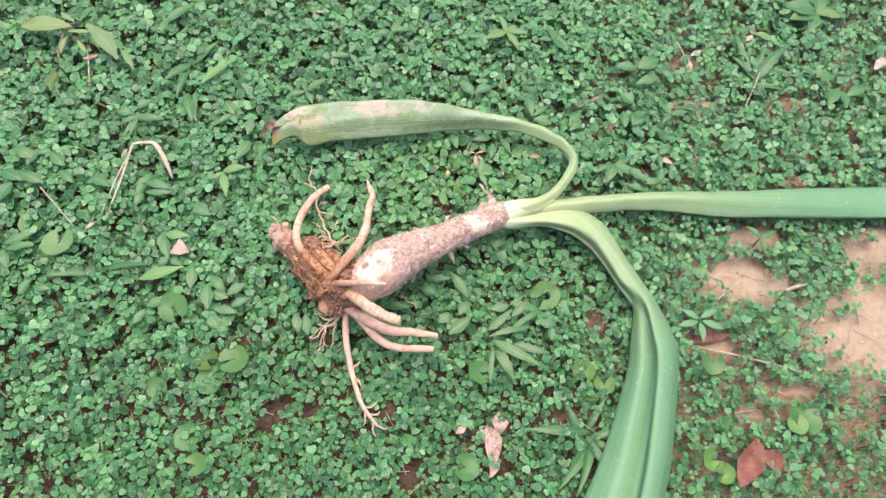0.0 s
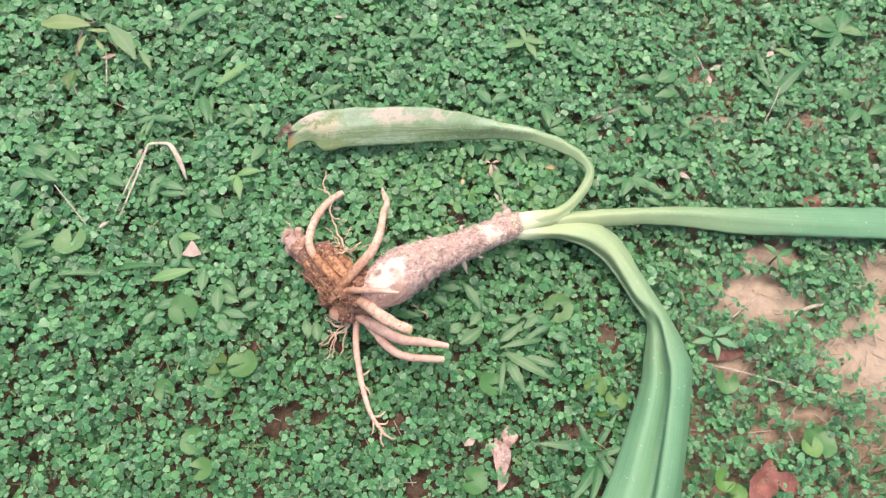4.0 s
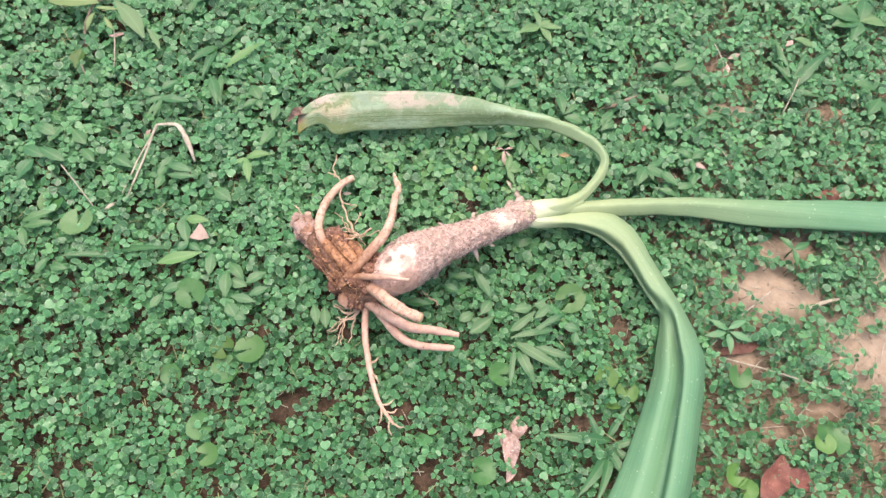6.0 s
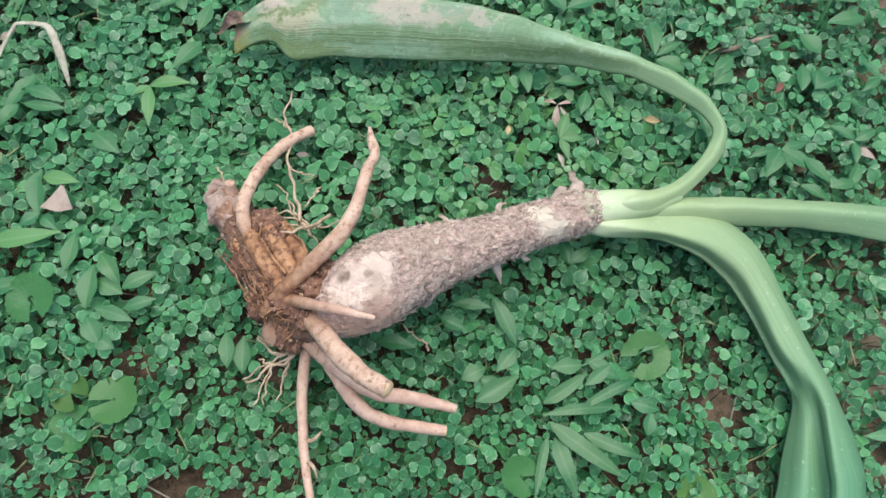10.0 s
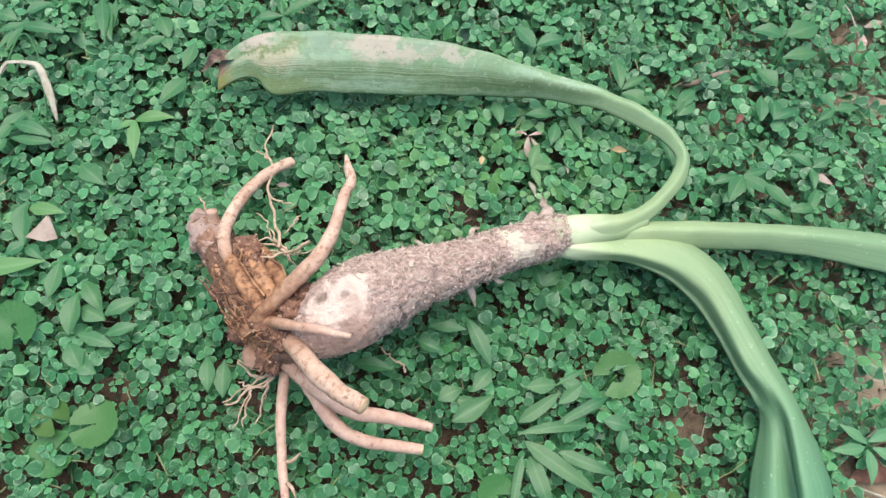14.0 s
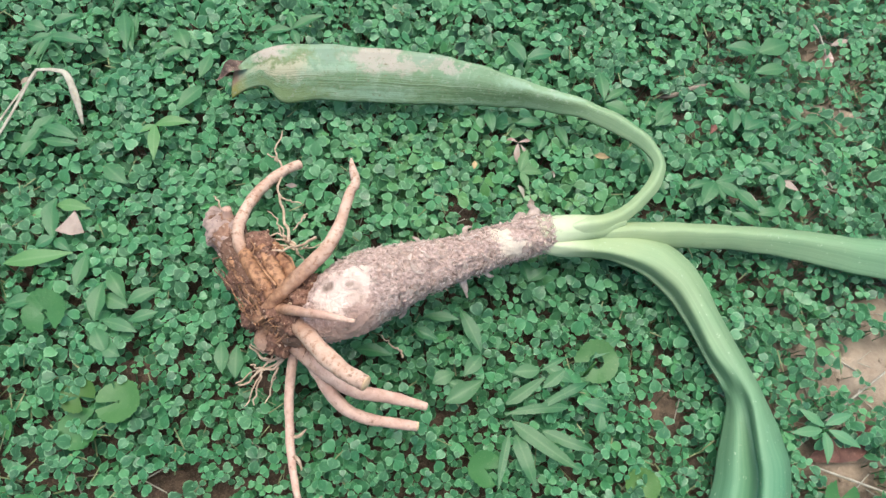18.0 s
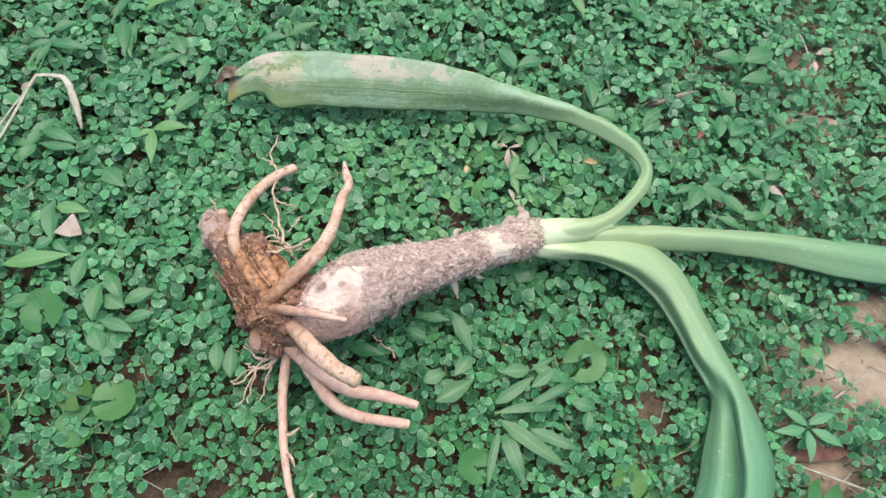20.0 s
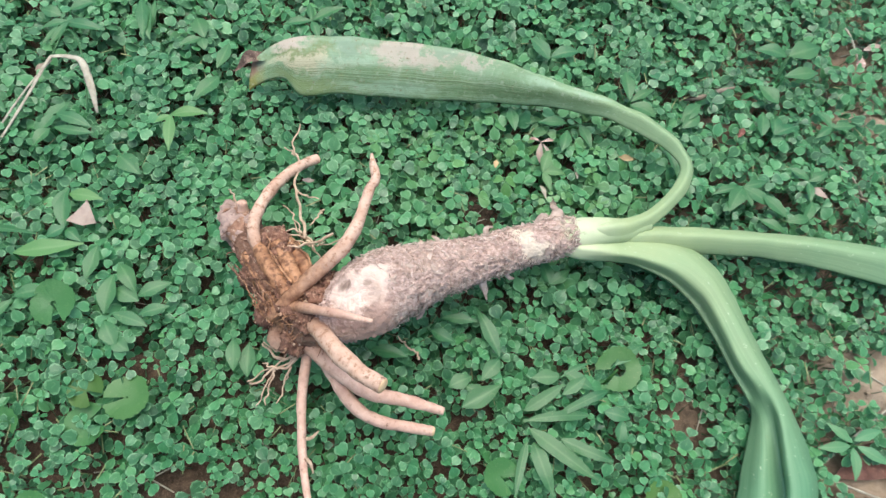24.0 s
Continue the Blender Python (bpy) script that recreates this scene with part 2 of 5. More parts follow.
def bark_material():
    m = Mat("fibrous_bark")
    p = m.pos()
    mp = m.node("Mapping")
    m.put(mp, "Vector", p)
    m.put(mp, "Rotation", (0, 0, radians(-32)))
    m.put(mp, "Scale", (1.0, 2.0, 1.5))
    grain = m.noise(210, 7, 0.72, mp.outputs[0], 0.6)
    crust = m.noise(70, 6, 0.7, None, 0.8)
    large = m.noise(30, 4, 0.6)
    col = m.ramp(grain, [(0.26, (0.103, 0.059, 0.048)), (0.40, (0.391, 0.265, 0.226)), (0.55, (0.608, 0.444, 0.389)), (0.74, (0.783, 0.616, 0.546))])
    col = m.mix(m.math("MULTIPLY", m.band(m.noise(230, 5, 0.7), 0.46, 0.36), 0.5), m.mix(m.math("MULTIPLY", m.band(crust, 0.45, 0.32), 0.6), col, (0.247, 0.158, 0.123)), (0.124, 0.074, 0.055))
    col = m.mix(m.math("MULTIPLY", m.band(large, 0.5, 0.70), 0.4), col, (0.536, 0.396, 0.323))
    wob = m.math("MULTIPLY", m.math("SUBTRACT", m.noise(95, 5, 0.65), 0.5), 0.030)
    smooth = m.band(m.math("ADD", m.far((-0.014, 0.258, 0.070)), m.math("MULTIPLY", crust, 0.03)), 0.046, 0.030)
    skin = m.ramp(m.noise(55, 6, 0.7), [(0.3, (0.309, 0.181, 0.142)), (0.7, (0.536, 0.344, 0.280))])
    skin = m.mix(m.math("MULTIPLY", m.band(m.noise(330, 3), 0.60, 0.68), 0.6), skin, (0.577, 0.420, 0.351))
    skin = m.mix(m.math("MULTIPLY", m.band(m.noise(150, 5, 0.7), 0.44, 0.34), 0.6), skin, (0.154, 0.091, 0.067))
    col = m.mix(m.math("MULTIPLY", smooth, 0.85), col, skin)
    wob = m.math("MULTIPLY", m.math("SUBTRACT", m.noise(70, 6, 0.7), 0.5), 0.034)
    for place, radius, tone, amount in (((-0.023, 0.270, 0.089), 0.0150, (0.803, 0.602, 0.518), 0.97), ((-0.010, 0.280, 0.090), 0.0116, (0.803, 0.606, 0.522), 0.97),
                                        ((-0.010, 0.269, 0.092), 0.0060, (0.587, 0.430, 0.356), 0.85),
                                        ((0.088, 0.342, 0.060), 0.0078, (0.76, 0.630, 0.51), 1.0), ((0.095, 0.335, 0.059), 0.0080, (0.76, 0.630, 0.51), 1.0), ((0.106, 0.336, 0.057), 0.0072, (0.76, 0.630, 0.51), 1.0),
                                        ((0.118, 0.350, 0.060), 0.0070, (0.577, 0.411, 0.342), 0.7), ((0.045, 0.318, 0.068), 0.0070, (0.556, 0.411, 0.342), 0.5),
                                        ((0.022, 0.302, 0.077), 0.0075, (0.556, 0.411, 0.342), 0.5), ((0.128, 0.357, 0.061), 0.0135, (0.597, 0.525, 0.399), 1.0)):
        d = m.math("ADD", m.far(place), wob)
        edge = m.math("MULTIPLY", m.band(d, radius + 0.0020, radius - 0.0012), amount)
        col = m.mix(edge, col, m.mix(m.math("MULTIPLY", m.band(crust, 0.48, 0.30), 0.5), tone, (0.515, 0.353, 0.275)))
    for place, radius, amount in (((-0.0275, 0.2745, 0.0885), 0.0040, 0.75), ((-0.0320, 0.2785, 0.0860), 0.0042, 0.4), ((-0.0300, 0.2725, 0.0870), 0.0028, 0.5), ((-0.0150, 0.2770, 0.0925), 0.0027, 0.5)):
        d = m.math("ADD", m.far(place), m.math("MULTIPLY", wob, 0.22))
        col = m.mix(m.math("MULTIPLY", m.band(d, radius + 0.0010, radius - 0.0012), amount), col, (0.154, 0.096, 0.067))
    rugged = m.math("MULTIPLY", m.math("ADD", grain, m.math("MULTIPLY", crust, 0.8)), m.math("SUBTRACT", 1.0, m.math("MULTIPLY", smooth, 0.85)))
    m.bump(m.math("ADD", rugged, m.math("MULTIPLY", m.noise(260, 4), 0.30)), 0.9, 0.0036)
    return m.done(col, 0.85, 0.2)


BARK = bark_material()
HUSK = plain("dry_husk", (0.16, 0.100, 0.082), (0.42, 0.305, 0.262), 80, 0.8, 0.8, 0.003, (0.10, 0.055, 0.042), 0.7)
FIBRE = plain("bark_fibre", (0.21, 0.148, 0.120), (0.50, 0.395, 0.340), 130, 0.85, 0.5, 0.001, (0.16, 0.105, 0.08), 0.5)


def strap_material(name, blotched, reach=0.28):
    """Fleshy strap leaf: pale at the neck, green towards the blade, fine veins along it."""
    m = Mat(name)
    vein = m.noise(1.0, 3, 0.5, m.uv(46, 1.6))
    cloud = m.noise(26, 4)
    near = m.band(m.math("ADD", m.far((0.125, 0.355, 0.055)), m.math("MULTIPLY", cloud, 0.04)), 0.05, reach)
    blade = m.ramp(vein, [(0.3, (0.086, 0.220, 0.118)), (0.7, (0.120, 0.272, 0.150))])
    pale = m.ramp(vein, [(0.3, (0.345, 0.41, 0.215)), (0.7, (0.375, 0.445, 0.24))])
    col = m.mix(near, pale, blade)
    col = m.mix(m.band(m.math("ADD", m.far((0.128, 0.356, 0.060)), m.math("MULTIPLY", cloud, 0.02)), 0.048, 0.018), col, (0.56, 0.61, 0.40))
    col = m.mix(m.math("MULTIPLY", m.band(cloud, 0.45, 0.75), 0.28), col, (0.175, 0.325, 0.165))
    streak = m.noise(1.0, 4, 0.6, m.uv(14, 2.5))
    col = m.mix(m.math("MULTIPLY", m.math("MULTIPLY", m.band(streak, 0.52, 0.36), near), 0.35), col, (0.075, 0.19, 0.085))
    if blotched:
        uvw = m.split(m.uv(1, 1))
        along = m.band(uvw[1], 0.48, 0.70)
        fine = m.noise(1.0, 5, 0.75, m.uv(75, 3.5))
        col = m.mix(along, col, m.ramp(vein, [(0.3, (0.14, 0.245, 0.130)), (0.7, (0.225, 0.335, 0.195))]))
        milky = m.math("MULTIPLY", m.band(m.noise(40, 7, 0.75), 0.48, 0.60), along)
        col = m.mix(m.math("MULTIPLY", milky, 0.4), col, (0.33, 0.42, 0.30))
        olive = m.math("MULTIPLY", m.band(m.noise(55, 7, 0.75), 0.50, 0.60), m.band(uvw[1], 0.55, 0.75))
        col = m.mix(m.math("MULTIPLY", olive, 0.5), col, (0.14, 0.205, 0.075))
        ragged = m.math("SUBTRACT", m.noise(62, 7, 0.75), 0.5)
        u_r, v_r = m.math("ADD", uvw[0], m.math("MULTIPLY", ragged, 0.9)), m.math("ADD", uvw[1], m.math("MULTIPLY", ragged, 0.10))

        def stain(u0, v0, ru, rv):
            du = m.math("DIVIDE", m.math("SUBTRACT", u_r, u0), ru)
            dv = m.math("DIVIDE", m.math("SUBTRACT", v_r, v0), rv)
            return m.band(m.math("SQRT", m.math("ADD", m.math("MULTIPLY", du, du), m.math("MULTIPLY", dv, dv))), 1.25, 0.6)
        PINK, CREAM, OLIVE, MINT, MOSS = (0.48, 0.385, 0.335), (0.43, 0.395, 0.275), (0.15, 0.17, 0.06), (0.30, 0.425, 0.30), (0.075, 0.145, 0.05)
        for u0, v0, ru, rv, tone, amount in ((0.86, 0.86, 0.22, 0.085, (0.20, 0.26, 0.10), 0.75), (0.82, 0.76, 0.14, 0.050, MINT, 0.6), (0.75, 0.64, 0.16, 0.060, MOSS, 0.6),
                                             (0.30, 0.86, 0.20, 0.045, OLIVE, 0.75), (0.42, 0.865, 0.13, 0.080, CREAM, 0.85), (0.05, 0.87, 0.14, 0.040, PINK, 0.85), (0.22, 0.905, 0.09, 0.012, MOSS, 0.6),
                                             (0.10, 0.79, 0.22, 0.022, (0.24, 0.33, 0.235), 0.8), (0.12, 0.742, 0.30, 0.024, PINK, 0.75), (0.24, 0.715, 0.14, 0.020, PINK, 0.6),
                                             (0.06, 0.695, 0.12, 0.020, (0.26, 0.33, 0.24), 0.7), (0.16, 0.675, 0.10, 0.018, PINK, 0.7), (0.40, 0.79, 0.10, 0.030, MINT, 0.6),
                                             (0.30, 0.60, 0.18, 0.030, MINT, 0.6), (0.25, 0.53, 0.16, 0.030, MINT, 0.55), (0.72, 0.55, 0.20, 0.060, MOSS, 0.35)):
            col = m.mix(m.math("MULTIPLY", stain(u0, v0, ru, rv), amount), col, tone)
        centre = m.math("MULTIPLY", m.band(m.math("ABSOLUTE", m.math("SUBTRACT", uvw[0], 0.57)), 0.24, 0.06), m.band(uvw[1], 0.40, 0.56))
        col = m.mix(m.math("MULTIPLY", m.math("MULTIPLY", centre, m.band(fine, 0.51, 0.42)), 0.9), col, (0.075, 0.105, 0.038))
        col = m.mix(m.math("MULTIPLY", m.math("MULTIPLY", centre, m.band(fine, 0.56, 0.66)), 0.5), col, (0.48, 0.50, 0.33))
        tip = m.band(m.math("ADD", uvw[1], m.math("MULTIPLY", m.noise(120, 4), 0.05)), 0.975, 1.01)
        col = m.mix(tip, col, m.mix(m.band(uvw[0], 0.45, 0.65), (0.20, 0.13, 0.085), (0.27, 0.25, 0.065)))
        mott = m.noise(1.0, 6, 0.8, m.uv(60, 26))
        lower = m.math("MULTIPLY", m.band(uvw[0], 0.35, 0.60), m.band(uvw[1], 0.50, 0.62))
        col = m.mix(m.math("MULTIPLY", m.math("MULTIPLY", lower, m.band(mott, 0.49, 0.42)), 0.78), col, (0.095, 0.135, 0.048))
        col = m.mix(m.math("MULTIPLY", m.math("MULTIPLY", lower, m.band(mott, 0.56, 0.63)), 0.5), col, (0.36, 0.42, 0.27))
        fleck = m.math("MULTIPLY", m.band(m.noise(190, 5, 0.75), 0.58, 0.64), m.band(uvw[1], 0.36, 0.50))
        col = m.mix(m.math("MULTIPLY", fleck, 0.5), col, (0.42, 0.48, 0.37))
        specks = m.math("MULTIPLY", m.math("MULTIPLY", m.band(m.noise(380, 4, 0.7), 0.61, 0.66), along), 0.75)
        col = m.mix(specks, col, (0.16, 0.13, 0.06))
    else:
        torn = m.math("MULTIPLY", m.band(m.noise(75, 6, 0.75), 0.64, 0.70), 0.35)
        col = m.mix(torn, col, (0.16, 0.19, 0.07))
        scuff = m.math("MULTIPLY", m.band(m.noise(290, 3), 0.66, 0.73), 0.6)
        col = m.mix(scuff, col, (0.50, 0.58, 0.42))
    m.bump(m.math("ADD", vein, m.noise(90, 4)), 0.14, 0.0012)
    return m.done(col, 0.55, 0.38, 0.18)


STRAP = strap_material("strap_leaf", False, 0.26)
STRAP_PALE = strap_material("strap_leaf_pale", False, 0.40)
STRAP_OLD = strap_material("strap_leaf_withering", True)

# ---- shapes ----
ORIGIN = {}


def thing(name, place, label, category, group="", kind=""):
    ob = new(name)
    ob.location = place
    ob.empty_display_size = 0.01
    ORIGIN[ob] = Vector(place)
    return tagged(ob, label, category, group, kind)


def part(name, bm, material, parent=None, label="", smooth=True):
    """Links a bmesh, built at its place in the world, as one mesh under a thing or a part."""
    at = ORIGIN.get(parent, Vector())
    bmesh.ops.translate(bm, verts=bm.verts, vec=-at)
    me = bpy.data.meshes.new(name)
    bm.to_mesh(me)
    bm.free()
    me.materials.append(material)
    if smooth:
        me.shade_smooth()
    ob = new(name, me)
    if parent is not None:
        ob.parent = parent
        ORIGIN[ob] = at
    if label:
        ob["label"] = label
    return ob


def glide(points, n):
    """n places along a smooth line through the points."""
    p = [Vector(q) for q in points]
    p = [2 * p[0] - p[1], *p, 2 * p[-1] - p[-2]]
    out = []
    for k in range(n):
        s = k / (n - 1) * (len(p) - 3)
        i = min(int(s), len(p) - 4)
        u = s - i
        a, b, c, d = p[i:i + 4]
        out.append(0.5 * (2 * b + (c - a) * u + (2 * a - 5 * b + 4 * c - d) * u * u + (3 * b - a - 3 * c + d) * u ** 3))
    return out


def glide_num(values, n):
    return [v.x for v in glide([(v, 0, 0) for v in values], n)]


def tube(points, radii, n=24, sides=12, rough=0.0, grain=60.0, squash=1.0, pointed=False, bm=None, seed=0.0):
    """A closed, slightly uneven tube along a smooth line."""
    bm = bm or bmesh.new()
    line, rad = glide(points, n), glide_num(radii, n)
    rings, up = [], Vector((0, 0, 1))
    for k, (c, r) in enumerate(zip(line, rad)):
        way = (line[min(k + 1, n - 1)] - line[max(k - 1, 0)]).normalized()
        side = way.cross(up)
        if side.length < 0.05:
            side = way.cross(Vector((0, 1, 0)))
        side.normalize()
        over = side.cross(way)
        ring = []
        for j in range(sides):
            a = math.tau * j / sides
            d = side * math.cos(a) + over * math.sin(a) * squash
            q = c + d * r
            if rough:
                q += d * r * rough * (noise.noise(q * grain + Vector((seed, 0, 0))) + 0.5 * noise.noise(q * grain * 2.7))
            ring.append(bm.verts.new(q))
        rings.append(ring)
    for a, b in zip(rings, rings[1:]):
        for j in range(sides):
            bm.faces.new((a[j], a[(j + 1) % sides], b[(j + 1) % sides], b[j]))
    for ring, c, outward in ((rings[0], line[0], line[0] - line[1]), (rings[-1], line[-1], line[-1] - line[-2])):
        tip = bm.verts.new(c + outward.normalized() * rad[0 if ring is rings[0] else -1] * (0.9 if pointed and ring is rings[-1] else 0.15))
        for j in range(sides):
            f = (ring[j], ring[(j + 1) % sides], tip)
            bm.faces.new(f if ring is rings[-1] else f[::-1])
    return bm


def loft(rails, n=60, across=3, thick=0.0014, ripple=0.0):
    """A thin blade over smooth rails, from one edge to the other, with its u across and v along."""
    bm = bmesh.new()
    uvl = bm.loops.layers.uv.new("UVMap")
    lines = [glide(r, n) for r in rails]
    m = (len(rails) - 1) * across + 1
    grid = []
    for k in range(n):
        row = glide([ln[k] for ln in lines], m)
        for j, q in enumerate(row):
            if ripple:
                q.z += ripple * noise.noise(Vector((q.x * 45, q.y * 45, 3.0)))
        grid.append(row)
    tops = [[bm.verts.new(q) for q in row] for row in grid]
    lows = [[bm.verts.new(q - Vector((0, 0, thick))) for q in row] for row in grid]

    def face(vs, uvs):
        f = bm.faces.new(vs)
        for lp, uv in zip(f.loops, uvs):
            lp[uvl].uv = uv

    for k in range(n - 1):
        for j in range(m - 1):
            uv = [(j / (m - 1), k / (n - 1)), ((j + 1) / (m - 1), k / (n - 1)), ((j + 1) / (m - 1), (k + 1) / (n - 1)), (j / (m - 1), (k + 1) / (n - 1))]
            face((tops[k][j], tops[k][j + 1], tops[k + 1][j + 1], tops[k + 1][j]), uv)
            face((lows[k][j + 1], lows[k][j], lows[k + 1][j], lows[k + 1][j + 1]), [uv[1], uv[0], uv[3], uv[2]])
        for j in (0, m - 1):
            uv = [(j / (m - 1), k / (n - 1))] * 2 + [(j / (m - 1), (k + 1) / (n - 1))] * 2
            face((lows[k][j], tops[k][j], tops[k + 1][j], lows[k + 1][j]), uv)
    for k in (0, n - 1):
        for j in range(m - 1):
            face((tops[k][j], tops[k][j + 1], lows[k][j + 1], lows[k][j]), [(j / (m - 1), k / (n - 1))] * 4)
    bmesh.ops.recalc_face_normals(bm, faces=bm.faces)
    return bm


def blade(base, heading, length, width, rise=0.3, droop=0.8, fold=0.25, peak=0.4, n=10, crumple=0.0, seed=0.0, bend=0.0, blunt=0.0):
    """A leaf from its base outwards: heading in degrees, widest at peak of its length, folded on its midrib."""
    bm = bmesh.new()
    rib = bm.verts.layers.float.new("rib")
    rows = []
    place = Vector(base)
    h, slope, step = radians(heading), rise, length / n
    for k in range(n + 1):
        u = k / n
        w = width / 2 * max(0.05, (u / peak) ** 0.7 if u < peak else (1 - ((u - peak) / (1 - peak)) ** (1.5 + blunt)))
        if k == n:
            w = width * 0.02 + width * 0.12 * blunt
        side = Vector((-math.sin(h), math.cos(h), 0))
        row = []
        for v in (-1, -0.5, 0, 0.5, 1):
            q = place + side * v * w + Vector((0, 0, abs(v) * w * fold))
            if crumple:
                q.z += crumple * noise.noise(Vector((q.x * 60 + seed, q.y * 60, seed)))
            row.append(bm.verts.new(q))
            row[-1][rib] = 1.0 - abs(v)
        rows.append(row)
        place = place + Vector((math.cos(h) * math.cos(slope), math.sin(h) * math.cos(slope), math.sin(slope))) * step
        slope -= droop / n
        h += radians(bend) / n
    for a, b in zip(rows, rows[1:]):
        for j in range(4):
            bm.faces.new((a[j], b[j], b[j + 1], a[j + 1]))
    bmesh.ops.recalc_face_normals(bm, faces=bm.faces)
    return bm


def kidney(centre, radius, gap, turn, tilt=0.1, cup=0.15, lobes=9, seed=0.0, hollow=0.0):
    """A round leaf with a notch of gap degrees, a scalloped edge and a shallow cup."""
    bm = bmesh.new()
    steps, rings = 72, 4
    c = Vector(centre)
    mid = None if hollow else bm.verts.new(c - Vector((0, 0, radius * cup)))
    grid = []
    for k in range(steps + 1):
        a = radians(turn + gap / 2 + (360 - gap) * k / steps)
        edge = 1 + 0.03 * math.sin(lobes * math.tau * k / steps) + 0.08 * noise.noise(Vector((k * 0.1, seed, 0)))
        col = []
        for r in range(1, rings + 1):
            s = hollow + (1 - hollow) * (r - (1 if hollow else 0)) / (rings - (1 if hollow else 0))
            rr = radius * (1 + (edge - 1) * s ** 4) * s
            flat = radius * s
            z = -radius * cup * (1 - s * s) + tilt * flat * math.cos(a + seed)
            z += radius * 0.22 * s * noise.noise(Vector((flat * math.cos(a) * 55 + seed * 7, flat * math.sin(a) * 55, seed)))
            col.append(bm.verts.new(c + Vector((rr * math.cos(a), rr * math.sin(a), z))))
        grid.append(col)
    for a, b in zip(grid, grid[1:]):
        if mid:
            bm.faces.new((mid, a[0], b[0]))
        for r in range(rings - 1):
            bm.faces.new((a[r], a[r + 1], b[r + 1], b[r]))
    return bm


# ---- ground ----
BARE = ((0.420, 0.296, 0.052, 0.026), (0.585, 0.232, 0.072, 0.052), (0.62, 0.35, 0.04, 0.026), (0.258, 0.520, 0.024, 0.011), (0.411, 0.553, 0.028, 0.012),
        (0.235, 0.244, 0.015, 0.026), (0.313, 0.446, 0.018, 0.010), (0.054, 0.391, 0.018, 0.013), (-0.133, 0.136, 0.022, 0.012), (-0.067, 0.226, 0.016, 0.012),
        (0.445, 0.355, 0.035, 0.016), (0.462, 0.160, 0.022, 0.011), (-0.170, 0.219, 0.018, 0.008), (-0.272, 0.296, 0.016, 0.008), (0.200, 0.134, 0.024, 0.014),
        (0.400, 0.620, 0.022, 0.022), (0.404, 0.135, 0.016, 0.010), (0.004, 0.140, 0.016, 0.010), (0.022, 0.076, 0.018, 0.010), (0.511, 0.400, 0.05, 0.02),
        (0.546, 0.560, 0.02, 0.014), (-0.212, 0.547, 0.014, 0.009), (0.1, 0.1, 0.02, 0.025), (0.37, 0.215, 0.03, 0.02), (0.02, 0.325, 0.03, 0.012))


def bareness(x, y):
    b = 0.0
    wob = 0.35 * noise.noise(Vector((x * 30, y * 30, 5)))
    for cx, cy, rx, ry in BARE:
        d = math.hypot((x - cx) / rx, (y - cy) / ry) + wob
        b = max(b, min(1.0, max(0.0, 1.5 - d) * 1.4))
    return b


def ground_z(x, y):
    if abs(x) > 1.3 or abs(y - 0.4) > 1.2:
        return -0.020
    return -0.020 + 0.004 * noise.noise(Vector((x * 9, y * 9, 0))) + 0.0022 * noise.noise(Vector((x * 45, y * 45, 7))) + 0.0135 * bareness(x, y)


xs = [-80, -20, -5, -2, -1.2] + [-0.8 + 0.0085 * i for i in range(212)] + [1.3, 2, 5, 20, 80]
ys = [-80, -20, -5, -1.5, -0.6] + [-0.2 + 0.0085 * i for i in range(142)] + [1.3, 2, 5, 20, 80]
verts = [(x, y, ground_z(x, y)) for y in ys for x in xs]
nx = len(xs)
faces = [(j * nx + i, j * nx + i + 1, (j + 1) * nx + i + 1, (j + 1) * nx + i) for j in range(len(ys) - 1) for i in range(nx - 1)]
me = bpy.data.meshes.new("ground")
me.from_pydata(verts, [], faces)
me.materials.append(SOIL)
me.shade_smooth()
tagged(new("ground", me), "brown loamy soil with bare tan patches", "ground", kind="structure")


def stuff(name, v, f, material, label, category):
    """Many small pieces as one mesh: v holds corners, f faces of equal size."""
    me = bpy.data.meshes.new(name)
    k = f.shape[1]
    me.vertices.add(len(v))
    me.vertices.foreach_set("co", np.ascontiguousarray(v, dtype=np.float32).ravel())
    me.loops.add(f.size)
    me.loops.foreach_set("vertex_index", np.ascontiguousarray(f, dtype=np.int32).ravel())
    me.polygons.add(len(f))
    me.polygons.foreach_set("loop_start", np.arange(0, f.size, k, dtype=np.int32))
    me.materials.append(material)
    me.update(calc_edges=True)
    me.validate()
    me.shade_smooth()
    return tagged(new(name, me), label, category, kind="stuff")


